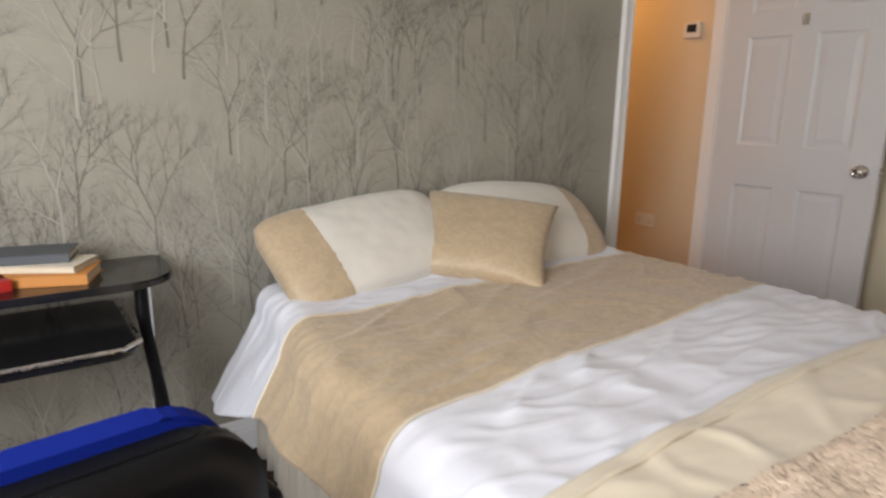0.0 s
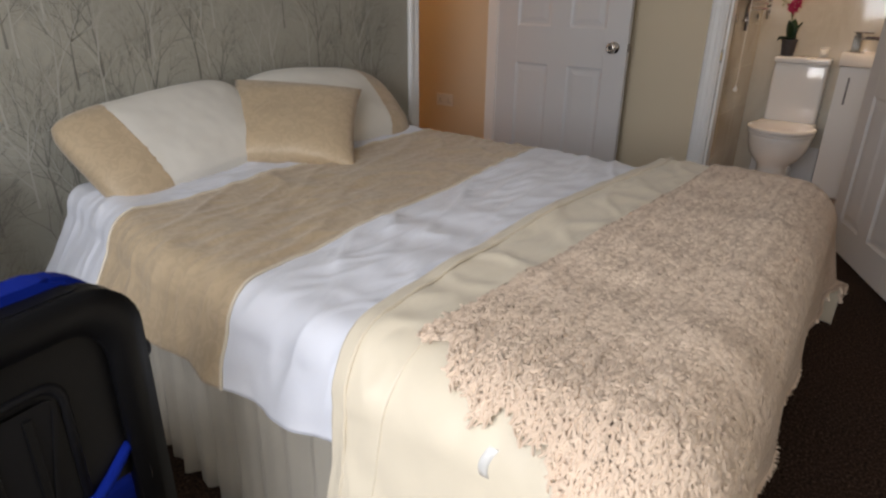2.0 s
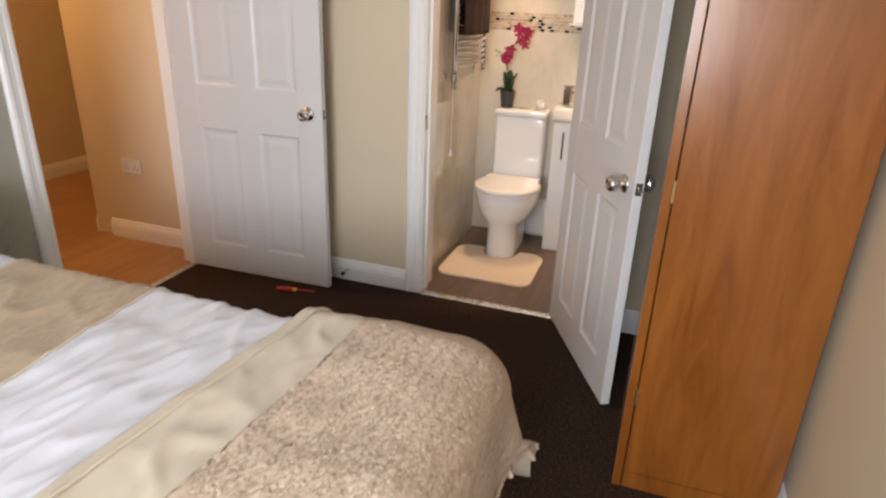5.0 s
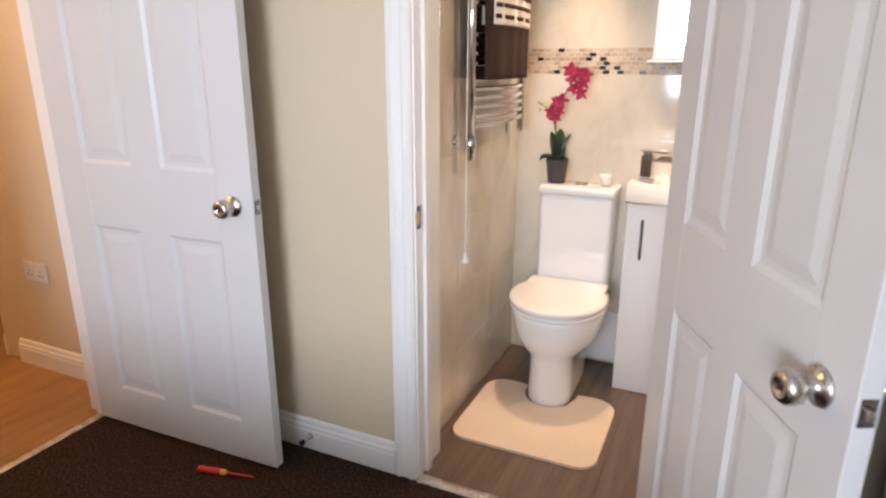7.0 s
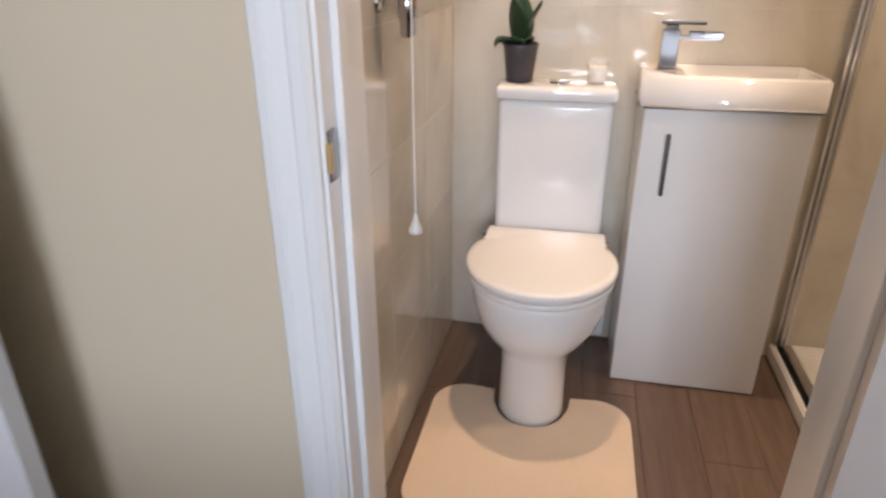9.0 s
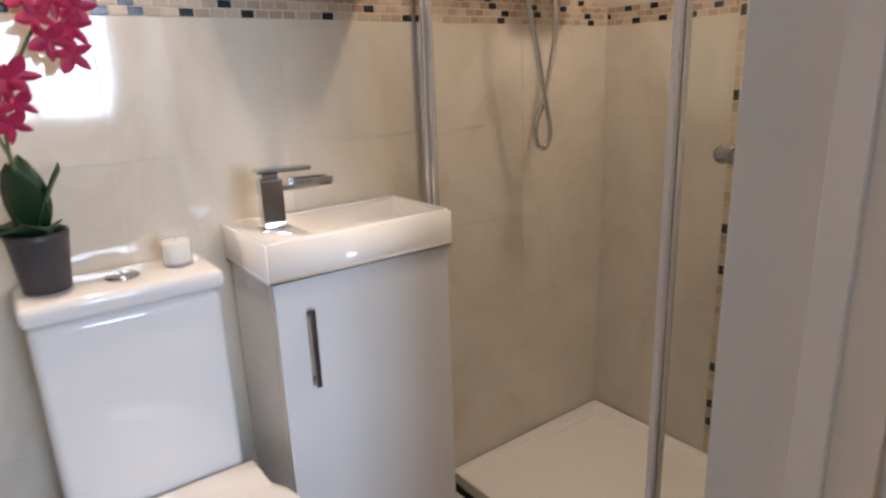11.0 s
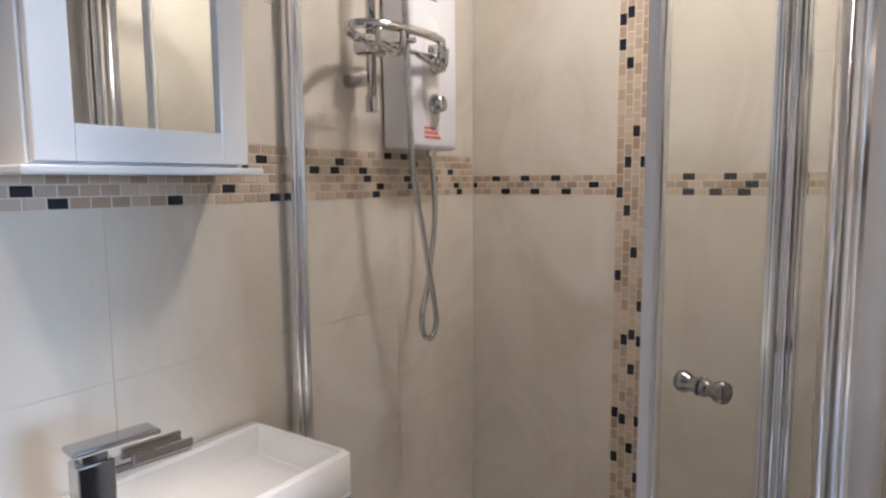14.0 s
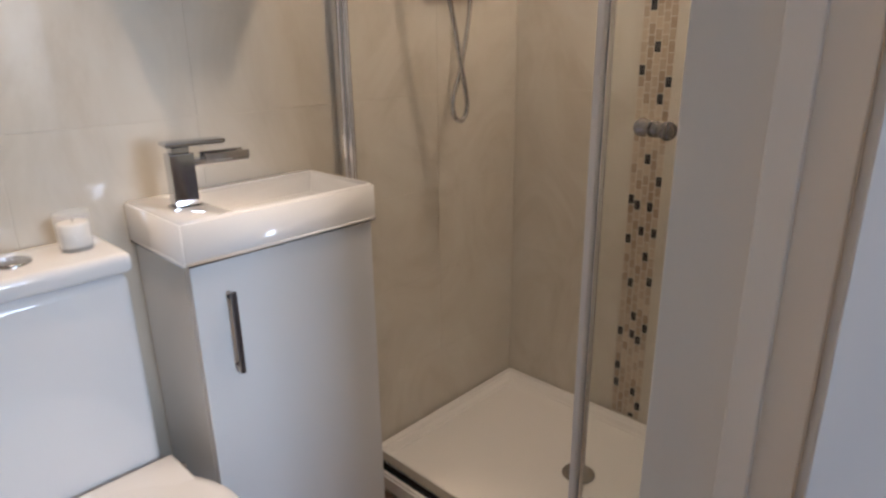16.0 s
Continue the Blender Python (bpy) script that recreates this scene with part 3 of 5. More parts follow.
def pleats(path_fn, length, name):
    def f(i, j):
        p, out = path_fn(i * length)
        w = (0.013 * math.sin(i * length * 74 + 1.2 * math.sin(i * length * 9) + 1.5 * j) + 0.006 * math.sin(i * length * 131 + 2 * j)) * (1 - 0.7 * j)
        return p + out * (w + 0.012 * (1 - j)) + Vector((0, 0, 0.015 + 0.43 * j))

    return part(name, grid_mesh(name, f, int(length * 150), 6, M["valance"], 0.003), None, bed, "beige pleated valance")


pleats(lambda d: (Vector((BED_X0 + d, BED_S + 0.015 + 0.12 * max(0.0, min(1.0, (0.85 - BED_X0 - d) / 0.6)), 0)), Vector((0, -1, 0))), BED_X1 - BED_X0 - 0.09, "valance_side")
pleats(lambda d: (Vector((BED_X0 + d, BED_N - 0.015, 0)), Vector((0, 1, 0))), BED_X1 - BED_X0 - 0.09, "valance_side")
pleats(lambda d: (Vector((BED_X1 - 0.085, BED_S + 0.02 + d, 0)), Vector((1, 0, 0))), BED_N - BED_S - 0.04, "valance_foot")

def seam_at(j):
    """The seam between the gold band and the white panel runs a little askew."""
    return 1.08 - 0.18 * (j - 0.5)


def gold_point(i, j):
    a = 0.515 - 0.10 * (j - 0.5)
    return drape(a + (seam_at(j) - a) * i, j)


def white_point(i, j):
    return drape(seam_at(j) + (1.74 - seam_at(j)) * i, j)


duvet = thing("duvet", "white satin duvet with a wide champagne gold band", "duvet", pose(0, 0, 0))
part("white_end", grid_mesh("white_end", drape_band(0.12, 0.515, -0.10), 50, 220, M["duvet"], 0.012), None, duvet, "white satin top end")
part("gold_band", grid_mesh("gold_band", gold_point, 70, 240, M["gold"], 0.012), None, duvet, "champagne gold embroidered satin band")
part("white_middle", grid_mesh("white_middle", white_point, 80, 240, M["duvet"], 0.012), None, duvet, "white satin panel")
for u, k in ((0.515, -0.10), (1.08, -0.18)):
    part("piping", tube([drape(u + k * (j / 120 - 0.5), j / 120, 0.002) for j in range(121)], 0.004, 6), M["cream"], duvet, "thin cream seam")


def throw_point(u, s, lift):
    """The throw lies over the foot of the bed and falls over its end."""
    foot = BED_X1 - 0.025 - 0.11 * s
    over = u - foot
    if over <= 0:
        return drape(u, s, lift, 0.13, 0.30)
    r = 0.085 + lift
    p = drape(foot, s, lift, 0.13, 0.30)
    arc = r * math.pi / 2
    keep = max(0.0, min(1.0, (p.z - 0.13) / (BED_Z - 0.13)))
    if over < arc:
        a = over / r
        x, dz = foot + r * math.sin(a), r * (1 - math.cos(a))
    else:
        x, dz = foot + r + 0.012 * math.sin(p.y * 17) * min(1, (over - arc) * 5), r + over - arc
    # the corners of the cloth swing round the end of the bed
    c = 1 - keep
    tip = max(0.0, (s - 0.72) / 0.28) * max(0.0, min(1.0, (over - 0.22) / 0.25))
    return Vector((foot + (x - foot) * (0.55 + 0.45 * keep) + 0.11 * tip, p.y + 0.02 * c * (1 if p.y > -2.2 else -1) + 0.09 * tip, max(p.z - dz * keep, 0.11 + 0.25 * keep) - 0.06 * tip))


def askew(u, s):
    """The throw was laid a little askew, nearer the pillows on the window side."""
    return u - 0.14 * max(0.0, 0.75 - s)


def border_start(s):
    return 1.515 - 0.05 * math.sin(math.pi * max(0.0, min(1.0, (s - 0.15) / 0.65)))


def shag_edge(u):
    """Where the shag ends on the near side: it slants down, then drops at the foot."""
    return 0.236 - 0.15 * (u - 1.70) - 0.16 * max(0.0, min(1.0, (u - 1.94) / 0.05)) + 0.008 * math.sin(u * 31) + 0.005 * math.sin(u * 83)


def shag_base_point(i, j):
    u = 1.62 + 0.90 * i
    a = shag_edge(u)
    s = a + (0.915 - a) * j
    return throw_point(max(u, askew(1.70, s)), s, 0.051)


throw = thing("throw", "cream satin bed throw with a shaggy beige panel over the foot", "throw", pose(0, 0, 0))
part("border", grid_mesh("border", lambda i, j: throw_point(border_start(j) + (askew(1.71, j) - border_start(j)) * i, j, 0.044 + 0.007 * max(0.0, 1 - abs(wob(i * 0.5 + j * 1.5, j * 6.0, 0, 2.6, 4.0)) * 4) * math.sin(math.pi * min(1.0, i * 1.02))), 30, 220, M["cream"], 0.008), None, throw, "padded cream satin border")
part("backing", grid_mesh("backing", lambda i, j: throw_point(askew(1.685, j) + (2.555 - askew(1.685, j)) * i, j, 0.042), 60, 150, M["cream"], 0.006), None, throw, "cream satin backing")
part("edge_seam", tube([throw_point(border_start(j / 140) + 0.035, j / 140, 0.049) for j in range(141)], 0.0045, 6), M["cream"], throw)
part("shag_panel", grid_mesh("shag_panel", shag_base_point, 70, 150, M["shag_base"], 0.006), None, throw, "dusty beige shaggy panel")


def shag_ruffles():
    """Small curled ribbons set over the panel."""
    rng = random.Random(5)
    verts, faces = [], []
    eps = 0.004
    for a in range(142):
        for b in range(215):
            u = 1.63 + 0.885 * (a + rng.uniform(-0.4, 0.4)) / 142
            s = 0.03 + 0.88 * (b + rng.uniform(-0.4, 0.4)) / 215
            if s < shag_edge(u) - 0.006 or u < askew(1.70, s):
                continue
            p = throw_point(u, s, 0.0562)
            pu, ps = throw_point(u + eps, s, 0.0562) - p, throw_point(u, s + eps * 0.5, 0.0562) - p
            n = pu.cross(ps)
            if n.length < 1e-9:
                continue
            n.normalize()
            ang = rng.uniform(-0.9, 0.9)
            d = (pu.normalized() * math.sin(ang) + ps.normalized() * math.cos(ang)).normalized()
            e = n.cross(d)
            big = max(0.0, min(1.0, (0.33 - s) / 0.08))
            ln, wd, h = rng.uniform(0.011, 0.018) * (1 + 0.9 * big), rng.uniform(0.009, 0.013) * (1 - 0.35 * big), rng.uniform(0.0009, 0.0018) * (1 + 3.4 * big)
            base = len(verts)
            for k in range(4):
                q = k / 3 - 0.5
                c = p + d * ln * q + e * 0.005 * math.sin(k * 2.4 + a) - n * 0.003
                lean = e * rng.uniform(-0.003, 0.003)
                verts += [c - e * wd * 0.18, c + n * h * (1 - q * q) + lean, c + e * wd * 0.55 + n * h * 0.25]
            for k in range(3):
                o = base + 3 * k
                faces += [(o, o + 3, o + 4, o + 1), (o + 1, o + 4, o + 5, o + 2)]
    return mesh_of("shag_pile", verts, faces, M["shag"], True)


part("care_label", grid_mesh("care_label", lambda i, j: Vector((1.868 + 0.014 * j + 0.018 * i * i, -3.150 - 0.012 * math.sin(2.2 * i), 0.655 + 0.06 * i)), 8, 2, M["socket"], 0.001), None, throw, "small white fabric care label")
tagged(part("shag_pile", shag_ruffles(), None, throw, "curled shaggy ribbons"), kind="stuff")


def tassels(rng=random.Random(3)):
    bm = bmesh.new()
    for k in range(16):
        p = throw_point(2.53, 0.30 + 0.6 * k / 15, 0.036)
        q = p + Vector((0.01 + rng.uniform(-0.006, 0.012), rng.uniform(-0.01, 0.01), -0.030))
        tube([p + Vector((0, 0, 0.005)), (p + q) / 2 + Vector((0.004, 0, 0)), q], 0.005, 6, bm, 0.008)
    return bm


tagged(part("tassel_row", tassels(), M["shag"], throw, "short beige tassels along the hem"), kind="stuff")


def pillow_mesh(name, w, h, t, mat, v0=0.0, v1=1.0, seed=1.0, nu=34, nv=40, plump=True):
    """A filled case, w along local x, h along local y; v0 to v1 cuts it along x."""

    def side(sign):
        def f(i, j):
            a, b = 2 * (v0 + (v1 - v0) * i) - 1, 2 * j - 1
            pinch = 1 - 0.07 * (a * a) * (1 - b * b) ** 0 * (1 - abs(b)) - 0.0
            if plump == "soft":
                x = a * w / 2 * (1 - 0.06 * b ** 6)
                y = b * h / 2 * (1 - 0.13 * a ** 6)
            elif plump:
                x = a * w / 2 * (1 - 0.10 * abs(b) ** 4)
                y = b * h / 2 * (1 - 0.20 * abs(a) ** 3)
            else:
                x = a * w / 2 * (1 - 0.09 * (1 - b * b) * abs(a) ** 3)
                y = b * h / 2 * (1 - 0.10 * (1 - a * a) * abs(b) ** 3)
            q = 0.40 if plump == "soft" else 0.55
            z = t / 2 * max(0.0, (1 - abs(a) ** 2.6)) ** q * max(0.0, (1 - abs(b) ** 2.6)) ** q * pinch
            z += (0.006 * wob(x, y, 0, 8, seed) + 0.003 * wob(x, y, 0, 22, seed)) * (z / t * 2)
            return Vector((x, y, sign * (z + 0.003)))

        return f

    bm = bmesh.new()
    for s in (1, -1):
        me = grid_mesh("tmp", side(s), nu, nv, mat)
        bm.from_mesh(me)
        bpy.data.meshes.remove(me)
    bmesh.ops.remove_doubles(bm, verts=bm.verts, dist=0.0065)
    bmesh.ops.recalc_face_normals(bm, faces=bm.faces)
    me = bpy.data.meshes.new(name)
    bm.to_mesh(me)
    bm.free()
    me.materials.append(mat)
    me.shade_smooth()
    return me


def sleeping_pillow(y_mid, gold_side, m, label):
    p = thing("pillow", label, "pillow", m, group="pillows against the wall")
    cut = 0.235 if gold_side < 0 else 0.22
    if gold_side < 0:
        part("gold_end", pillow_mesh("gold_end", 0.704, 0.394, 0.174, M["gold"], 0, cut, plump="soft"), None, p, "champagne gold satin end")
        part("case", pillow_mesh("case", 0.70, 0.39, 0.17, M["pillowcase"], cut - 0.03, 1, plump="soft"), None, p)
    else:
        part("case", pillow_mesh("case", 0.72, 0.43, 0.18, M["pillowcase"], 0, 1.03 - cut, 4.0), None, p)
        part("gold_end", pillow_mesh("gold_end", 0.724, 0.434, 0.184, M["gold"], 1 - cut, 1, 4.0), None, p, "champagne gold satin end")


def lean(cx, cy, cz, tilt, yaw=0.0, roll=0.0):
    """Local x along the wall, local y up the leaning face."""
    return pose(cx, cy, cz, 0, 0, 90 + yaw) @ pose(0, 0, 0, tilt, 0, 0) @ pose(0, 0, 0, 0, 0, roll)


sleeping_pillow(-2.58, -1, lean(0.225, -2.545, 0.738, 36, 0, 8), "white pillow with a gold satin end propped on the bed")
sleeping_pillow(-1.83, 1, lean(0.235, -1.86, 0.747, 38, 0, -6), "white pillow with a gold satin end by the wall")
cus_u, cus_v = Vector((0.321, 0.300, -0.034)).normalized(), Vector((-0.266, 0.2125, 0.2035)).normalized()
cus_w = cus_u.cross(cus_v).normalized()
cus_v = cus_w.cross(cus_u)
cushion = thing("cushion", "square champagne gold satin cushion leaning on the pillows", "cushion", axes(Vector((0.362, -2.172, 0.750)), cus_u, cus_v, cus_w))
part("cover", pillow_mesh("cover", 0.49, 0.44, 0.135, M["gold"], seed=7.0, plump=False), None, cushion)

# ---------------------------------------------------------------- wardrobe
ward = thing("wardrobe", "tall orange cherry veneer wardrobe standing by the wall", "wardrobe", pose(0, 0, 0))
WX0, WX1, WY0, WY1, WH = 2.365, 2.838, -1.07, -0.55, 1.98
part("side_panel", box(WX0, WX0 + 0.018, WY0 + 0.004, WY1, 0.0, WH, 0.001, 1), M["grey_gloss"], ward, "pale grey gloss side panel")
part("side_panel", box(WX1 - 0.018, WX1, WY0 + 0.004, WY1, 0.0, WH, 0.001, 1), M["wardrobe"], ward)
part("back_panel", box(WX0 + 0.018, WX1 - 0.018, WY1 - 0.006, WY1, 0.0, WH), M["wardrobe"], ward)
part("top_panel", box(WX0 + 0.018, WX1 - 0.018, WY0 + 0.02, WY1 - 0.006, WH - 0.018, WH), M["wardrobe"], ward)
part("face_strip", box(WX0, WX0 + 0.026, WY0, WY0 + 0.0035, 0.0, WH), M["wardrobe"], ward)
part("plinth", box(WX0 + 0.030, WX1 - 0.002, WY0 + 0.001, WY0 + 0.018, 0.0, 0.06), M["wardrobe"], ward)
leaf = part("wardrobe_door", box(WX0 + 0.030, WX1 - 0.002, WY0 - 0.001, WY0 + 0.018, 0.063, WH - 0.003, 0.002), M["wardrobe"], ward)
for z in (0.35, 1.0, 1.66):
    part("hinge", tube([(WX0 + 0.028, WY0 - 0.004, z - 0.03), (WX0 + 0.028, WY0 - 0.004, z + 0.03)], 0.005, 8), M["brass"], leaf, "small brass hinge")

# ---------------------------------------------------------------- office chair
chair = thing("office_chair", "black plastic visitor chair with royal blue upholstery edging", "chair", pose(1.395, -3.555, 0, 0, 0, 8.5))


def rounded_plate(w, z0, z1, x0, x1, r, bow=0.0, n=8):
    """An upright plate across local y with rounded top corners, bowed along x."""
    out = []
    for sx, s in ((1, 1), (-1, -1)):
        for k in range(n + 1):
            a = math.pi / 2 * k / n
            out.append((s * (w / 2 - r + r * (math.cos(a) if s > 0 else math.sin(a))), z1 - r + r * (math.sin(a) if s > 0 else math.cos(a))))
    out += [(-w / 2 + 0.03, z0), (w / 2 - 0.03, z0)]
    bm = bmesh.new()
    f, b = [], []
    for y, z in out:
        q = bow * (1 - (2 * y / w) ** 2)
        f.append(bm.verts.new((x1 + q, y, z)))
        b.append(bm.verts.new((x0 + q, y, z)))
    bm.faces.new(f)
    bm.faces.new(b[::-1])
    m = len(out)
    for i in range(m):
        bm.faces.new((f[i], b[i], b[(i + 1) % m], f[(i + 1) % m]))
    bmesh.ops.bevel(bm, geom=bm.edges[:], offset=0.006, segments=2, affect="EDGES")
    return bm


part("backrest", rounded_plate(0.475, 0.545, 0.858, 0.0, 0.030, 0.075), M["black"], chair, "black plastic back shell")


def back_rib(w, z0, z1, r, x0, x1, band, n=8):
    """A raised moulding that runs up one side, over the top and down the other."""
    pts = [(-w / 2, z0)]
    pts += [(-w / 2 + r - r * math.cos(math.pi / 2 * k / n), z1 - r + r * math.sin(math.pi / 2 * k / n)) for k in range(n + 1)]
    pts += [(w / 2 - r + r * math.sin(math.pi / 2 * k / n), z1 - r + r * math.cos(math.pi / 2 * k / n)) for k in range(n + 1)]
    pts += [(w / 2, z0)]
    bm = bmesh.new()
    rings = []
    for k, (y, z) in enumerate(pts):
        cy, cz = y * (1 - 2 * band / w), z0 + (z - z0) * (1 - band / (z1 - z0))
        rings.append([bm.verts.new(v) for v in ((x0, y, z), (x1 - 0.003, y, z), (x1, y * 0.6 + cy * 0.4, z * 0.6 + cz * 0.4), (x1 - 0.004, cy, cz), (x0, cy, cz))])
    for a, b in zip(rings, rings[1:]):
        for i in range(5):
            bm.faces.new((a[i], a[(i + 1) % 5], b[(i + 1) % 5], b[i]))
    bm.faces.new(rings[0][::-1])
    bm.faces.new(rings[-1])
    return bm


part("outer_moulding", back_rib(0.472, 0.44, 0.857, 0.072, 0.024, 0.050, 0.050), M["black"], chair, "rounded black plastic rim", True)
part("inner_moulding", back_rib(0.25, 0.56, 0.755, 0.03, 0.028, 0.036, 0.012), M["mesh_black"], chair, "fine raised moulding on the back", True)
part("back_recess", rounded_plate(0.215, 0.56, 0.735, 0.0285, 0.0325, 0.02), M["mesh_black"], chair, "ribbed black back panel")
for k in range(4):
    part("back_rib", box(0.031, 0.0355, -0.085 + 0.05 * k, -0.073 + 0.05 * k, 0.57, 0.72, 0.002), M["black"], chair)
part("back_pad", rounded_plate(0.452, 0.53, 0.872, -0.040, 0.001, 0.085), M["blue"], chair, "royal blue upholstered pad")
part("lower_trim", tube(curve_points([(0.030, -0.19, 0.600), (0.036, -0.12, 0.548), (0.038, 0.0, 0.530), (0.036, 0.12, 0.548), (0.030, 0.19, 0.600)], 8), 0.009, 10), M["blue"], chair, "royal blue edge piping", True)
part("seat", box(-0.46, -0.03, -0.235, 0.235, 0.43, 0.475, 0.02, 3), M["blue"], chair, "royal blue seat pad")
part("seat_shell", box(-0.45, -0.02, -0.23, 0.23, 0.405, 0.432, 0.01), M["black"], chair)
for s in (-1, 1):
    part("back_post", tube(curve_points([(-0.10, s * 0.20, 0.415), (0.02, s * 0.205, 0.43), (0.036, s * 0.205, 0.52), (0.034, s * 0.205, 0.62)], 8), 0.012, 10), M["black"], chair)
    rest = part("armrest", box(-0.36, -0.05, s * 0.285 - 0.026, s * 0.285 + 0.026, 0.655, 0.690, 0.014, 3), M["black"], chair, "black plastic armrest", True)
    part("armrest_post", tube(curve_points([(-0.20, s * 0.215, 0.42), (-0.20, s * 0.275, 0.45), (-0.20, s * 0.288, 0.56), (-0.20, s * 0.285, 0.665)], 8), 0.016, 10), M["black"], rest, "", True)
    part("leg", tube([(-0.08, s * 0.20, 0.41), (0.02, s * 0.225, 0.008)], 0.0125, 10), M["black"], chair)
    part("leg", tube([(-0.40, s * 0.20, 0.41), (-0.46, s * 0.225, 0.008)], 0.0125, 10), M["black"], chair)
    part("stretcher", tube([(-0.39, s * 0.203, 0.36), (-0.09, s * 0.203, 0.36)], 0.009, 8), M["black"], chair)

# ---------------------------------------------------------------- desk by the wall, with books
desk = thing("computer_desk", "black glass computer desk with chrome and black tube legs", "desk", pose(0, 0, 0))


def slab(x0, x1, y0, y1, z0, z1, r, n=8):
    pts = []
    for cx, cy, a0 in ((x1 - r, y1 - r, 0), (x0 + 0.02, y1 - 0.02, 90), (x0 + 0.02, y0 + 0.02, 180), (x1 - r, y0 + r, 270)):
        rr = r if a0 in (0, 270) else 0.02
        pts += [(cx + rr * math.cos(radians(a0 + 90 * k / n)), cy + rr * math.sin(radians(a0 + 90 * k / n))) for k in range(n + 1)]
    bm = prism(pts, z1 - z0, Matrix.Translation((0, 0, z0)))
    bmesh.ops.bevel(bm, geom=[e for e in bm.edges if abs(e.verts[0].co.z - e.verts[1].co.z) < 1e-6], offset=0.005, segments=2, affect="EDGES")
    return bm


part("desktop", slab(0.03, 0.33, -4.15, -3.165, 0.722, 0.744, 0.12), M["black_glossy"], desk, "black gloss top with rounded corners")
part("shelf_trim", tube([(0.10, -3.295, 0.635), (0.46, -3.295, 0.635), (0.505, -3.34, 0.635), (0.505, -4.04, 0.635)], 0.006, 8), M["steel"], desk, "silver edge trim")
part("keyboard_shelf", slab(0.05, 0.50, -4.05, -3.30, 0.61, 0.63, 0.05), M["black_glossy"], desk, "black pull-out shelf")
for y in (-3.25, -4.05):
    part("leg", tube(curve_points([(0.24, y, 0.722), (0.25, y, 0.60), (0.29, y + 0.03, 0.30), (0.36, y + 0.05, 0.012)], 8), 0.016, 12), M["black"], desk)
    part("chrome_leg", tube([(0.19, y + 0.02, 0.722), (0.20, y + 0.02, 0.012)], 0.013, 12), M["chrome"], desk, "chrome tube upright")
    part("foot_bar", tube([(0.06, y + 0.02, 0.018), (0.42, y + 0.02, 0.018)], 0.016, 10), M["black"], desk)
    part("shelf_bracket", box(0.17, 0.20, y - 0.01, y + 0.01, 0.60, 0.722, 0.003), M["black"], desk)


def book(label, size, m, cover):
    w, d, h = size
    b = thing("book", label, "book", m, group="books on the desk")
    part("cover", box(-w / 2, w / 2, -d / 2, d / 2, 0, 0.003, 0.001, 1), cover, b)
    part("cover", box(-w / 2, w / 2, -d / 2, d / 2, h - 0.003, h, 0.001, 1), cover, b)
    part("spine", box(-w / 2, -w / 2 + 0.003, -d / 2, d / 2, 0.003, h - 0.003), cover, b)
    part("pages", box(-w / 2 + 0.003, w / 2 - 0.006, -d / 2 + 0.005, d / 2 - 0.005, 0.003, h - 0.003), M["pages"], b)


DT = 0.744
book("red paperback book lying on the desk", (0.16, 0.22, 0.028), pose(0.21, -3.66, DT, 0, 0, 196), M["red"])
book("orange paperback under a grey book on the desk", (0.15, 0.21, 0.028), pose(0.185, -3.45, DT, 0, 0, 160), M["orange"])
book("cream paperback stacked on the desk", (0.13, 0.19, 0.018), pose(0.165, -3.45, DT + 0.028, 0, 0, -30), M["cream"])
book("dark grey book on top of the stack", (0.13, 0.19, 0.024), pose(0.13, -3.48, DT + 0.046, 0, 0, 165), M["slate"])

# ---------------------------------------------------------------- screwdriver on the carpet
sd = thing("screwdriver", "red and yellow handled screwdriver lying on the carpet", "screwdriver", pose(0.575, -0.285, 0.013, 0, 90, 12))
part("handle", lathe([(0, 0), (0.009, 0.001), (0.0125, 0.012), (0.0105, 0.03), (0.0125, 0.05), (0.0125, 0.075), (0.009, 0.085), (0, 0.086)], 14), M["red"], sd)
part("collar", lathe([(0, 0.086), (0.0095, 0.086), (0.0115, 0.095), (0.009, 0.105), (0, 0.106)], 14), M["yellow"], sd, "yellow collar")
part("shaft", lathe([(0, 0.106), (0.0035, 0.106), (0.0035, 0.20), (0.001, 0.207), (0, 0.207)], 10), M["red"], sd, "red insulated shaft")

# ---------------------------------------------------------------- hall fittings
soc = thing("wall_socket", "white double wall socket on the hall wall", "socket", pose(-0.575, -0.001, 0.465))
part("plate", box(-0.073, 0.073, -0.009, 0.0, -0.043, 0.043, 0.003), M["socket"], soc)
for s in (-0.036, 0.036):
    part("switch", box(s - 0.006, s + 0.006, -0.013, -0.009, 0.016, 0.034, 0.001), M["socket"], soc)
    for dx, dz in ((0, 0.004), (-0.011, -0.016), (0.011, -0.016)):
        part("pin_hole", box(s + dx - 0.003, s + dx + 0.003, -0.0095, -0.0088, dz - 0.003, dz + 0.004), M["black"], soc)
thermo = thing("thermostat", "small dark screened thermostat on the hall wall", "thermostat", pose(-0.35, -0.001, 1.66))
part("casing", box(-0.055, 0.055, -0.024, 0, -0.045, 0.045, 0.006), M["socket"], thermo)
part("screen", box(-0.032, 0.032, -0.0265, -0.0235, -0.012, 0.034, 0.001), M["dark_screen"], thermo)

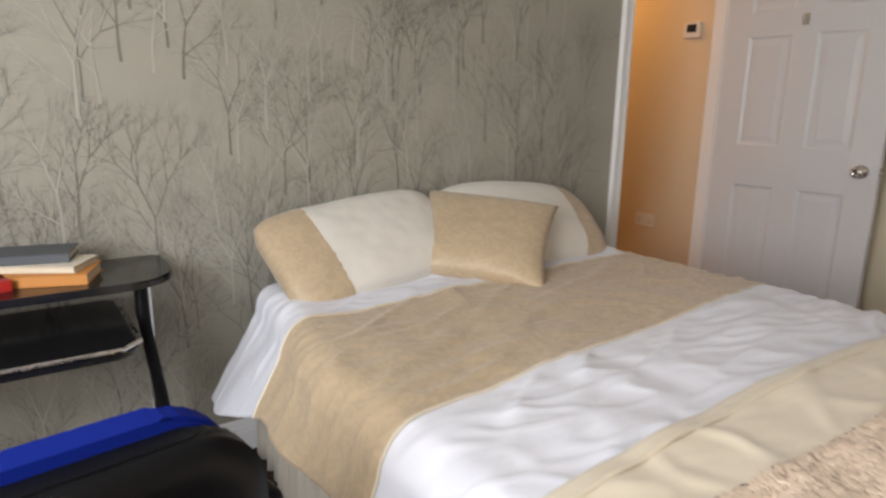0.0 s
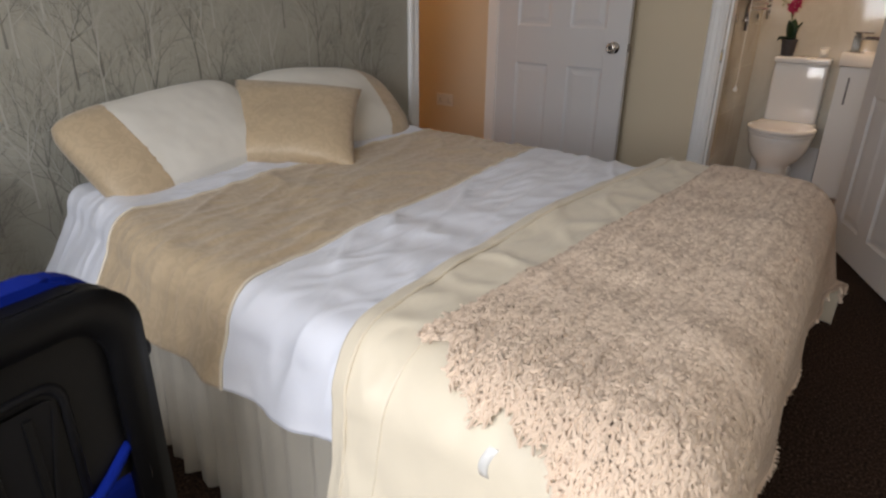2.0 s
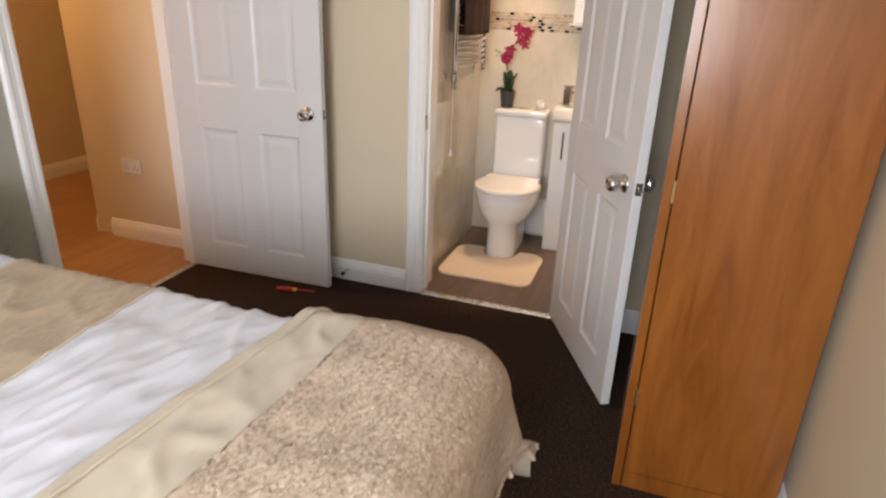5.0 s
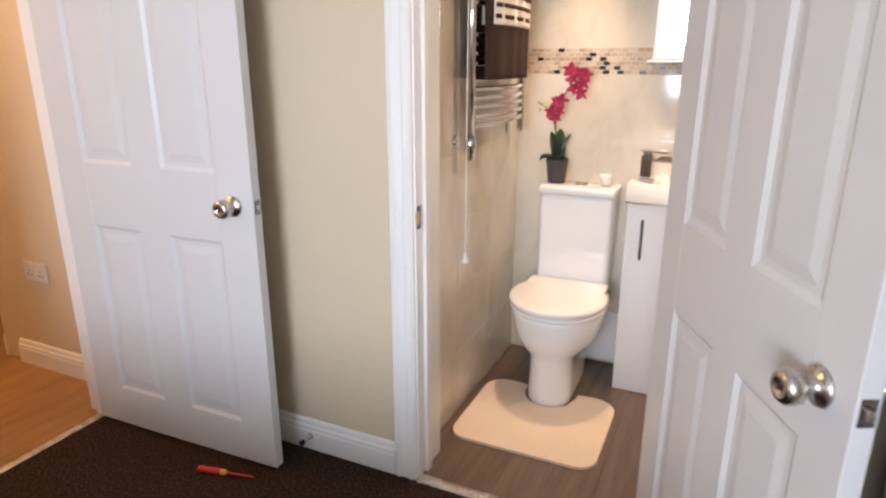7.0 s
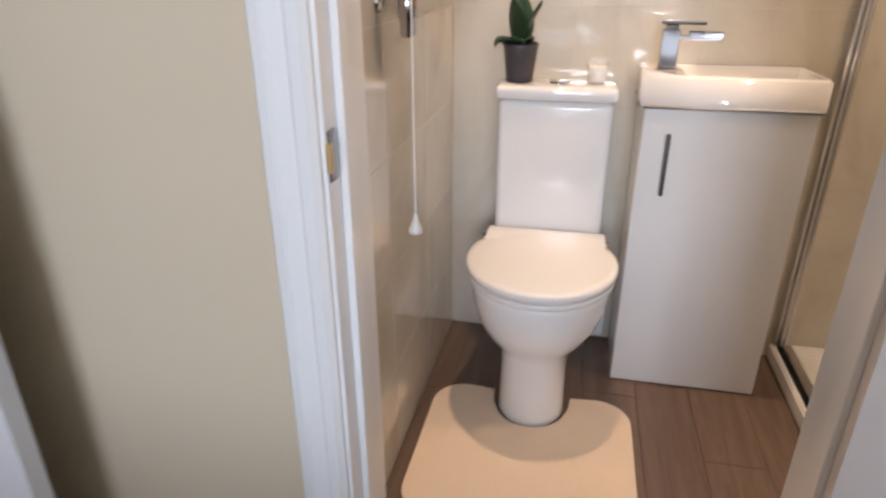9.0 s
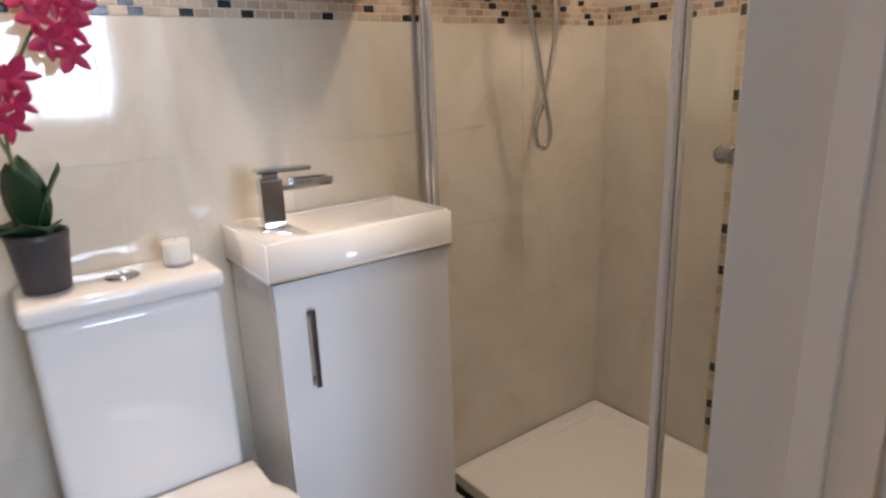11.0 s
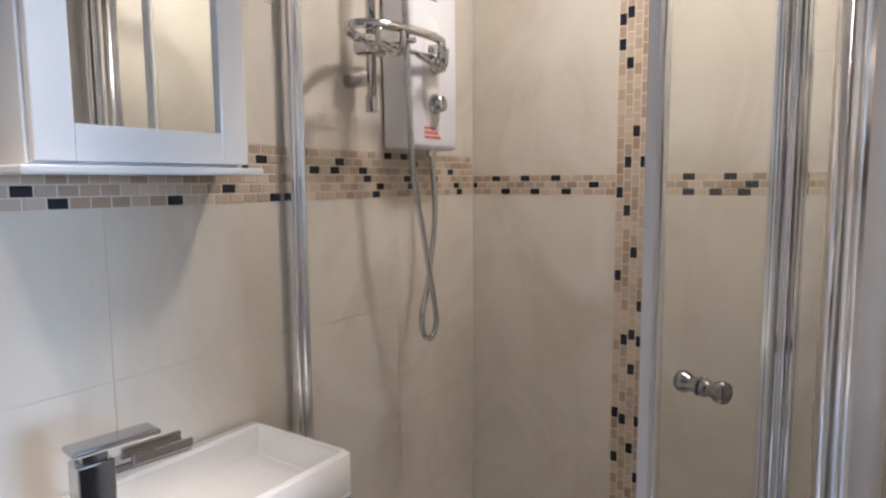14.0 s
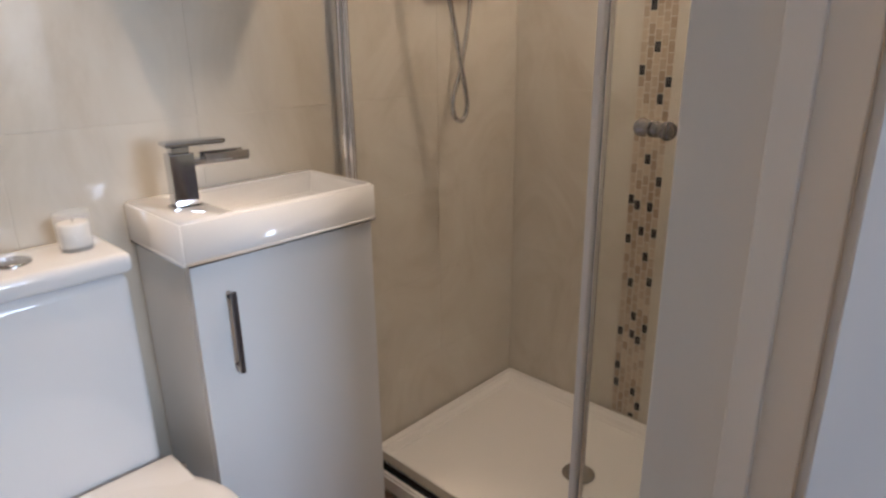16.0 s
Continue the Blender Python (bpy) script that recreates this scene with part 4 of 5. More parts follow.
peg = thing("doorstop", "small dark rubber tipped doorstop on the skirting", "doorstop", pose(0.845, -0.018, 0.055))
part("door_stop_peg", lathe([(0, 0), (0.012, 0), (0.008, -0.006), (0.006, -0.040), (0, -0.041)], 14, "y"), M["steel"], peg)
part("rubber_tip", lathe([(0, -0.041), (0.009, -0.041), (0.010, -0.052), (0.006, -0.056), (0, -0.056)], 14, "y"), M["black"], peg)

# ---------------------------------------------------------------- toilet
toilet = thing("toilet", "white close-coupled toilet with a closed lid", "toilet", pose(1.525, 0, 0))


def d_ring(bm, half_w, y_front, y_back, z, square=2.3, n=36):
    """A ring rounded to the front and squarer at the back."""
    ym = y_front + half_w * 1.12 if y_back - y_front > half_w * 1.2 else (y_front + y_back) / 2
    out = []
    for k in range(n):
        a = 2 * math.pi * k / n
        c, s = math.cos(a), math.sin(a)
        p = 2.0 if s < 0 else square * 1.9
        x = half_w * math.copysign(abs(c) ** (2 / p), c)
        y = ym + ((ym - y_front) if s < 0 else (y_back - ym)) * math.copysign(abs(s) ** (2 / p), s)
        out.append(bm.verts.new((x, y, z)))
    return out


def loft(rings, bm=None):
    bm = bm or bmesh.new()
    made = [d_ring(bm, *r) for r in rings]
    n = len(made[0])
    for a, b in zip(made, made[1:]):
        for i in range(n):
            bm.faces.new((a[i], a[(i + 1) % n], b[(i + 1) % n], b[i]))
    bm.faces.new(made[0][::-1])
    bm.faces.new(made[-1])
    return bm


part("pan", loft([(0.086, 0.605, 1.07, 0.0), (0.090, 0.597, 1.07, 0.010), (0.088, 0.600, 1.07, 0.03), (0.087, 0.605, 1.07, 0.14), (0.089, 0.605, 1.07, 0.195), (0.102, 0.600, 1.07, 0.215), (0.136, 0.580, 1.07, 0.242), (0.160, 0.563, 1.06, 0.28), (0.175, 0.552, 1.05, 0.33), (0.180, 0.548, 1.03, 0.370), (0.181, 0.547, 1.02, 0.388), (0.176, 0.552, 1.01, 0.392)]), M["ceramic"], toilet, "white glazed pan", True)
part("seat_ring", loft([(0.186, 0.541, 0.93, 0.393, 1.12), (0.191, 0.537, 0.935, 0.397, 1.12), (0.191, 0.537, 0.935, 0.406, 1.12), (0.187, 0.541, 0.93, 0.409, 1.12)]), M["lid"], toilet, "", True)
part("seat_lid", loft([(0.187, 0.541, 0.932, 0.4115, 1.12), (0.194, 0.535, 0.938, 0.414, 1.12), (0.196, 0.533, 0.938, 0.430, 1.12), (0.192, 0.537, 0.934, 0.436, 1.12), (0.176, 0.555, 0.92, 0.4385, 1.12), (0.10, 0.64, 0.86, 0.440, 1.12)]), M["lid"], toilet, "closed white lid", True)
part("lid_back", box(-0.166, 0.166, 0.840, 0.943, 0.410, 0.4388, 0.006, 3), M["lid"], toilet, "", True)
for s in (-1, 1):
    part("seat_hinge", tube([(s * 0.172 - 0.012, 0.922, 0.411), (s * 0.172 + 0.006, 0.922, 0.411)], 0.011, 10), M["chrome"], toilet, "chrome hinge")
part("cistern", box(-0.153, 0.153, 0.952, 1.105, 0.40, 0.800, 0.018, 4), M["ceramic"], toilet, "white glazed cistern", True)
part("cistern_lid", box(-0.160, 0.160, 0.944, 1.106, 0.801, 0.838, 0.012, 3), M["ceramic"], toilet, "white glazed cistern lid", True)
btn = part("flush_button", lathe([(0, 0), (0.027, 0), (0.029, 0.004), (0.024, 0.008), (0.0, 0.0075)], 26, "z", (0.005, 1.02, 0.837)), M["chrome"], toilet, "chrome dual flush button", True)
part("button_split", box(0.004, 0.006, 0.998, 1.042, 0.8435, 0.8458), M["dark_metal"], btn)
part("cistern_pipe", tube(curve_points([(-0.185, 1.10, 0.345), (-0.185, 1.04, 0.345), (-0.160, 1.02, 0.35), (-0.13, 1.02, 0.39)], 6), 0.009, 10), M["socket"], toilet, "white supply pipe")
part("waste_cover", box(-0.20, 0.20, 1.085, 1.106, 0.02, 0.26, 0.006), M["ceramic"], toilet)

# cistern top things
orchid = thing("orchid", "magenta artificial orchid in a dark grey pot", "plant", pose(1.418, 1.035, 0.838))
part("pot", lathe([(0, 0), (0.034, 0), (0.036, 0.004), (0.046, 0.088), (0.048, 0.098), (0.045, 0.102), (0.042, 0.096), (0.040, 0.082), (0, 0.080)], 30), M["pot"], orchid, "dark grey tapered plastic pot", True)


def strap_leaf(length, lift, yaw, curl):
    def f(i, j):
        t, w = i, (j - 0.5) * 2
        half = 0.034 * math.sin(math.pi * min(1, 0.12 + 0.88 * t)) ** 0.7 * (1 - 0.15 * t)
        x = length * t * math.cos(lift - curl * t)
        z = 0.085 + length * t * math.sin(lift - curl * t * 0.6) + 0.012 * abs(w)
        p = Vector((x, w * half, z))
        p.rotate(Euler((0, 0, yaw)))
        return p

    return grid_mesh("leaf", f, 10, 4, M["leaf"], 0.0025)


for ln, lf, yw, cu in ((0.085, 0.95, 3.5, 1.5), (0.12, 1.30, -0.1, 0.15), (0.13, 1.50, 1.6, 0.2), (0.125, 1.48, 4.2, 0.25), (0.08, 1.0, 4.9, 1.2), (0.08, 0.9, 2.5, 1.4)):
    part("leaf", strap_leaf(ln, lf, yw, cu), None, orchid)
STEM1 = curve_points([(0, 0, 0.08), (-0.012, 0.0, 0.20), (-0.006, -0.01, 0.30), (0.03, -0.02, 0.38), (0.075, -0.03, 0.45)], 8)
STEM2 = curve_points([(0, 0, 0.08), (-0.005, -0.01, 0.17), (-0.02, -0.01, 0.25), (-0.05, -0.015, 0.31), (-0.085, -0.02, 0.33)], 8)
for st in (STEM1, STEM2):
    part("stem", tube(st, 0.0028, 6), M["stem"], orchid)


def bloom(size, rng):
    verts, faces = [], []
    for k in range(5):
        a = 2 * math.pi * k / 5 + rng.uniform(-0.15, 0.15)
        wid = size * (0.62 if k in (1, 4) else 0.42)
        base = len(verts)
        for i in range(5):
            t = i / 4
            w = wid * math.sin(math.pi * (0.12 + 0.80 * t))
            for s in (-1, 0, 1):
                r = size * t
                verts.append(Vector((math.cos(a) * r - math.sin(a) * s * w * 0.6, math.sin(a) * r + math.cos(a) * s * w * 0.6, 0.25 * size * (t * t) - 0.12 * size * abs(s) + rng.uniform(-0.001, 0.001))))
        for i in range(4):
            for s in range(2):
                o = base + 3 * i + s
                faces.append((o, o + 3, o + 4, o + 1))
    return mesh_of("flower", verts, faces, M["petal"], True)


rng = random.Random(11)
FLOWERS = [(0.085, -0.05, 0.455), (0.055, -0.05, 0.43), (0.10, -0.045, 0.415), (0.065, -0.06, 0.395), (0.095, -0.05, 0.375), (0.045, -0.04, 0.465), (0.11, -0.05, 0.445), (-0.005, -0.05, 0.335), (-0.02, -0.05, 0.30), (0.01, -0.05, 0.305), (-0.005, -0.055, 0.275), (0.015, -0.05, 0.345)]
for x, y, z in FLOWERS:
    fl = part("flower", bloom(rng.uniform(0.026, 0.034), rng), None, orchid, "magenta silk bloom")
    fl.matrix_basis = look((x, y, z), (x + rng.uniform(-0.3, 0.2), y - 0.6, z - 0.1 + rng.uniform(-0.2, 0.2)), rng.uniform(0, 70)) @ pose(0, 0, 0, 180)
for x, z in ((-0.085, 0.335), (-0.066, 0.325), (-0.078, 0.305), (-0.05, 0.315)):
    part("bud", lathe([(0, 0), (0.006, 0.004), (0.008, 0.011), (0.005, 0.018), (0, 0.02)], 10, "z", (x, -0.02, z - 0.01)), M["bud"], orchid, "pale closed bud", True)

candle = thing("candle_holder", "white candle in a clear glass tumbler on the cistern", "candle", pose(1.628, 1.03, 0.838))
part("glass_cup", lathe([(0, 0), (0.026, 0), (0.027, 0.003), (0.029, 0.064), (0.0275, 0.064), (0.0255, 0.006), (0, 0.006)], 28), M["cup_glass"], candle, "clear glass cup", True).visible_shadow = False
part("wax", lathe([(0, 0.0065), (0.0235, 0.0065), (0.0240, 0.045), (0.0225, 0.047), (0, 0.046)], 26), M["wax"], candle, "white wax", True)
part("wick", tube([(0, 0, 0.045), (0.001, 0, 0.054)], 0.001, 6), M["black"], candle)

# ---------------------------------------------------------------- vanity unit, basin and tap
van = thing("vanity_unit", "white gloss cloakroom vanity cabinet with one door", "cabinet", pose(0, 0, 0))
VX0, VX1, VY0, VY1 = 1.747, 2.143, 0.880, 1.106
for x in (VX0, VX1 - 0.016):
    part("side_panel", box(x, x + 0.016, VY0 + 0.016, VY1, 0, 0.812, 0.001, 1), M["gloss_unit"], van)
part("back_panel", box(VX0 + 0.016, VX1 - 0.016, VY1 - 0.006, VY1, 0.0, 0.812), M["gloss_unit"], van)
part("bottom_panel", box(VX0 + 0.016, VX1 - 0.016, VY0 + 0.02, VY1 - 0.006, 0.06, 0.076), M["gloss_unit"], van)
vdoor = part("cabinet_door", box(VX0, VX1, VY0 - 0.004, VY0 + 0.014, 0.004, 0.808, 0.002), M["gloss_unit"], van)
part("bar_handle", box(VX0 + 0.058, VX0 + 0.068, VY0 - 0.026, VY0 - 0.018, 0.59, 0.75, 0.002), M["dark_metal"], vdoor, "slim dark bar handle")
for z in (0.60, 0.735):
    part("handle_post", box(VX0 + 0.060, VX0 + 0.066, VY0 - 0.019, VY0 - 0.003, z, z + 0.006), M["dark_metal"], vdoor)


def basin_mesh():
    bm = bmesh.new()
    x0, x1, y0, y1, z0, z1 = 1.737, 2.153, 0.868, 1.107, 0.813, 0.888

    def loop(a, b, c, d, z):
        return [bm.verts.new(p) for p in ((a, c, z), (b, c, z), (b, d, z), (a, d, z))]

    under, lower, upper = loop(x0, x1, y0, y1, z0), loop(x0, x1, y0, y1, z0 + 0.001), loop(x0, x1, y0, y1, z1)
    rim = loop(x0 + 0.102, x1 - 0.014, y0 + 0.014, y1 - 0.03, z1)
    low = loop(x0 + 0.125, x1 - 0.030, y0 + 0.028, y1 - 0.045, z1 - 0.045)
    flat = loop(x0 + 0.155, x1 - 0.055, y0 + 0.048, y1 - 0.065, z1 - 0.056)
    for p, q in ((under, lower), (lower, upper), (upper, rim), (rim, low), (low, flat)):
        for i in range(4):
            bm.faces.new((p[i], p[(i + 1) % 4], q[(i + 1) % 4], q[i]))
    bm.faces.new(flat)
    bm.faces.new(under[::-1])
    bmesh.ops.recalc_face_normals(bm, faces=bm.faces)
    bmesh.ops.bevel(bm, geom=[e for e in bm.edges], offset=0.005, segments=3, affect="EDGES")
    return bm


basin = thing("basin", "white rectangular ceramic basin on the vanity cabinet", "basin", pose(0, 0, 0))
part("bowl", basin_mesh(), M["ceramic"], basin, "", True)
part("waste", lathe([(0, 0), (0.017, 0), (0.019, 0.002), (0.012, 0.005), (0, 0.004)], 22, "z", (1.99, 0.975, 0.832)), M["chrome"], basin, "chrome waste", True)
tap = thing("basin_tap", "square chrome waterfall mixer tap on the basin", "tap", pose(1.795, 0.965, 0.888, 0, 0, -8))
part("base_plate", box(-0.026, 0.026, -0.022, 0.022, 0, 0.006, 0.0015), M["chrome"], tap)
part("body", box(-0.021, 0.021, -0.018, 0.018, 0.006, 0.098, 0.002), M["chrome"], tap)
part("spout", box(0.018, 0.118, -0.018, 0.018, 0.074, 0.086, 0.003), M["chrome"], tap, "flat chrome spout")
part("spout_lip", box(0.04, 0.119, -0.020, -0.014, 0.080, 0.094, 0.002), M["chrome"], tap)
part("spout_lip", box(0.04, 0.119, 0.014, 0.020, 0.080, 0.094, 0.002), M["chrome"], tap)
part("neck", box(-0.015, 0.015, -0.014, 0.014, 0.098, 0.110, 0.002), M["chrome"], tap)
lever = part("lever", box(-0.026, 0.078, -0.020, 0.020, 0.110, 0.118, 0.003), M["chrome"], tap, "flat chrome lever")

# ---------------------------------------------------------------- mirror cabinet
cab = thing("mirror_cabinet", "white framed mirror cabinet with a small ledge", "mirror cabinet", pose(0, 0, 0))
CX0, CX1, CY0, CY1, CZ0, CZ1 = 1.772, 2.082, 1.004, 1.106, 1.343, 1.86
part("body", box(CX0, CX1, CY0 + 0.018, CY1, CZ0, CZ1, 0.002), M["gloss_unit"], cab)
part("ledge", box(CX0 - 0.018, CX1 + 0.018, CY0 - 0.012, CY1, CZ0 - 0.012, CZ0 - 0.0005, 0.003), M["gloss_unit"], cab, "white moulded ledge")
part("cornice", box(CX0 - 0.018, CX1 + 0.018, CY0 - 0.012, CY1, CZ1 + 0.0005, CZ1 + 0.016, 0.003), M["gloss_unit"], cab)
cdoor = part("cabinet_door", box(CX0 + 0.003, CX0 + 0.05, CY0, CY0 + 0.016, CZ0 + 0.004, CZ1 - 0.004, 0.002), M["gloss_unit"], cab)
part("door_rail", box(CX1 - 0.05, CX1 - 0.003, CY0, CY0 + 0.016, CZ0 + 0.004, CZ1 - 0.004, 0.002), M["gloss_unit"], cdoor)
for z0, z1 in ((CZ0 + 0.004, CZ0 + 0.05), (CZ1 - 0.05, CZ1 - 0.004)):
    part("door_rail", box(CX0 + 0.05, CX1 - 0.05, CY0 + 0.0003, CY0 + 0.016, z0, z1, 0.001), M["gloss_unit"], cdoor)
part("mirror", box(CX0 + 0.048, CX1 - 0.048, CY0 + 0.008, CY0 + 0.011, CZ0 + 0.048, CZ1 - 0.048), M["mirror"], cdoor, "framed mirror")

# ---------------------------------------------------------------- towel radiator
rad = thing("towel_radiator", "chrome ladder towel radiator on the tiled wall", "radiator", pose(0, 0, 0))
RX, RY0, RY1 = 1.272, 0.415, 0.955
for y in (RY0, RY1):
    part("upright", tube([(RX, y, 1.085), (RX, y, 1.88)], 0.014, 14), M["chrome"], rad, "", True)
    part("valve", lathe([(0, 0), (0.013, 0), (0.015, 0.004), (0.015, 0.030), (0.019, 0.034), (0.019, 0.072), (0.016, 0.076), (0, 0.077)] if y < 0.6 else [(0, 0.05), (0.012, 0.05), (0.013, 0.075), (0, 0.077)], 20, "z", (RX, y, 1.008)), M["chrome"], rad, "chrome radiator valve", True)
    part("valve_pipe", tube([(RX, y, 1.070), (RX, y + 0.0, 1.070), (TILE_W + 0.002, y, 1.070)], 0.008, 10), M["chrome"], rad)
    part("pipe_collar", lathe([(0, 0), (0.022, 0), (0.020, 0.005), (0.010, 0.008), (0, 0.008)], 18, "x", (TILE_W + 0.0005, y, 1.070)), M["chrome"], rad)
for i, z in enumerate((1.125, 1.155, 1.185, 1.215, 1.245, 1.33, 1.36, 1.39, 1.42, 1.52, 1.55, 1.58, 1.61, 1.72, 1.75, 1.78, 1.81, 1.84)):
    part("rung", tube(curve_points([(RX, RY0, z), (RX + 0.030, (RY0 * 3 + RY1) / 4, z), (RX + 0.038, (RY0 + RY1) / 2, z), (RX + 0.030, (RY0 + 3 * RY1) / 4, z), (RX, RY1, z)], 5), 0.0095, 10), M["chrome"], rad, "", True)


def hung_towel(name, label, y0, y1, z0, z1, x, mat):
    def f(i, j):
        y = y0 + (y1 - y0) * i
        bow = 0.035 * (1 - (2 * (y - RY0) / (RY1 - RY0) - 1) ** 2)
        arc = j * 2 - 1
        z = z1 - (z1 - z0) * abs(arc) ** 1.0
        front = 0.021 if arc > 0 else -0.017
        top = math.sqrt(max(0.0, 1 - min(1.0, abs(arc) * 6) ** 2)) if abs(arc) < 1 / 6 else 0
        return Vector((x + bow + front * (1 - top) + 0.004 * math.sin(y * 60) * abs(arc), y, z + 0.018 * top))

    ob = thing(name, label, "towel", pose(0, 0, 0))
    part("cloth", grid_mesh("cloth", f, 24, 36, mat, 0.006), None, ob)
    return ob


tw = hung_towel("towel", "dark brown towel hanging over the radiator", 0.45, 0.93, 1.275, 1.62, RX, M["towel_brown"])
tw2 = hung_towel("towel", "white striped hand towel laid over the brown towel", 0.50, 0.90, 1.455, 1.628, RX + 0.004, M["towel_white"])
for k in range(4):
    z = 1.475 + 0.036 * k
    part("stripe", grid_mesh("stripe", lambda i, j, z=z: Vector((RX + 0.0335 + 0.035 * (1 - (2 * (0.50 + 0.40 * i - RY0) / (RY1 - RY0) - 1) ** 2), 0.50 + 0.40 * i, z + 0.014 * j)), 20, 2, M["towel_brown"], 0.002), None, tw2, "dark woven stripe")

# pull cord
cord = thing("pull_cord", "white light pull cord with a small bell end", "pull cord", pose(1.318, 0.268, 0))
part("cord", tube([(0, 0, 0.715), (0.001, 0, 1.4), (0, 0, BATH_CEIL - 0.03)], 0.0016, 6), M["socket"], cord)
part("bell", lathe([(0, 0.685), (0.012, 0.686), (0.0125, 0.692), (0.006, 0.708), (0.003, 0.722), (0, 0.723)], 16), M["socket"], cord, "white plastic bell", True)
part("ceiling_switch", lathe([(0, BATH_CEIL - 0.03), (0.03, BATH_CEIL - 0.03), (0.038, BATH_CEIL - 0.001), (0, BATH_CEIL - 0.001)], 24), M["socket"], cord)

# ---------------------------------------------------------------- bath mat
def mat_outline(n=10):
    x0, x1, y0, y1 = 1.255, 1.795, 0.262, 0.745
    pts = []
    for cx, cy, r, a0 in ((x1 - 0.07, y0 + 0.07, 0.07, 270), (x1 - 0.09, y1 - 0.09, 0.09, 0)):
        pts += [(cx + r * math.cos(radians(a0 + 90 * k / n)), cy + r * math.sin(radians(a0 + 90 * k / n))) for k in range(n + 1)]
    pts += [(1.632, y1)] + [(1.525 + 0.103 * math.cos(radians(-180 * k / 14)), 0.69 + 0.103 * math.sin(radians(-180 * k / 14))) for k in range(15)] + [(1.418, y1)]
    for cx, cy, r, a0 in ((x0 + 0.09, y1 - 0.09, 0.09, 90), (x0 + 0.07, y0 + 0.07, 0.07, 180)):
        pts += [(cx + r * math.cos(radians(a0 + 90 * k / n)), cy + r * math.sin(radians(a0 + 90 * k / n))) for k in range(n + 1)]
    return pts


def mat_mesh():
    bm = prism(mat_outline(), 0.011, Matrix.Translation((0, 0, 0.001)))
    bmesh.ops.bevel(bm, geom=[e for e in bm.edges if e.verts[0].co.z > 0.010 and e.verts[1].co.z > 0.010], offset=0.006, segments=3, affect="EDGES")
    return bm


tagged(part("bath_mat", mat_mesh(), M["mat"]), "cream pile pedestal mat round the toilet foot", "bath mat")

# ---------------------------------------------------------------- shower
GX = 2.275
tray = thing("shower_tray", "white acrylic shower tray with a raised rim", "shower tray", pose(0, 0, 0))


def tray_mesh():
    bm = bmesh.new()
    x0, x1, y0, y1 = 2.235, TILE_E - 0.002, WALL + 0.004, TILE_N - 0.002

    def loop(a, b, c, d, z):
        return [bm.verts.new(p) for p in ((a, c, z), (b, c, z), (b, d, z), (a, d, z))]

    L = [loop(x0, x1, y0, y1, 0.0), loop(x0, x1, y0, y1, 0.050), loop(x0 + 0.065, x1 - 0.03, y0 + 0.04, y1 - 0.03, 0.050), loop(x0 + 0.085, x1 - 0.05, y0 + 0.06, y1 - 0.05, 0.032), loop(x0 + 0.25, x1 - 0.25, y0 + 0.3, y1 - 0.3, 0.026)]
    for p, q in zip(L, L[1:]):
        for i in range(4):
            bm.faces.new((p[i], p[(i + 1) % 4], q[(i + 1) % 4], q[i]))
    bm.faces.new(L[-1])
    bm.faces.new(L[0][::-1])
    bmesh.ops.recalc_face_normals(bm, faces=bm.faces)
    bmesh.ops.bevel(bm, geom=bm.edges[:], offset=0.005, segments=2, affect="EDGES")
    return bm


part("tray_body", tray_mesh(), M["acrylic"], tray)
part("waste", lathe([(0, 0.026), (0.042, 0.026), (0.044, 0.030), (0.03, 0.034), (0, 0.033)], 24, "z", (2.62, 0.62, 0.001)), M["chrome"], tray, "chrome waste cover")

encl = thing("shower_enclosure", "chrome framed glass shower with its folding door pushed open", "shower enclosure", pose(0, 0, 0))
SH = 1.93
POST = [(-0.018, 0), (0.018, 0)] + [(0.018 - 0.036 * k / 30, 0.021 + 0.012 * abs(math.sin(math.pi * 3 * k / 30)) ** 0.6 * (1 if 10 <= k <= 20 else 0.55)) for k in range(31)]
part("wall_post", prism(POST, SH - 0.05, axes(Vector((GX - 0.015, TILE_N - 0.001, 0.051)), Vector((-1, 0, 0)), Vector((0, -1, 0)), Vector((0, 0, 1)))), M["bright_chrome"], encl)
part("wall_post", prism([(u * 1.15, v * 1.5) for u, v in POST], SH - 0.05, axes(Vector((GX + 0.005, WALL + 0.001, 0.051)), Vector((1, 0, 0)), Vector((0, 1, 0)), Vector((0, 0, 1)))), M["bright_chrome"], encl)
part("pivot_post", tube([(GX + 0.030, WALL + 0.058, 0.06), (GX + 0.030, WALL + 0.058, SH - 0.02)], 0.011, 12), M["bright_chrome"], encl, "", True)
part("head_rail", box(GX - 0.018, GX + 0.018, WALL + 0.05, TILE_N - 0.034, SH - 0.045, SH, 0.004), M["chrome"], encl)
part("sill_rail", box(GX - 0.014, GX + 0.014, WALL + 0.05, TILE_N - 0.034, 0.051, 0.066, 0.003), M["chrome"], encl, "chrome sill track")
part("sill_groove", box(GX - 0.026, GX - 0.0145, WALL + 0.05, TILE_N - 0.034, 0.0505, 0.058, 0.001), M["black"], encl, "dark track gasket")


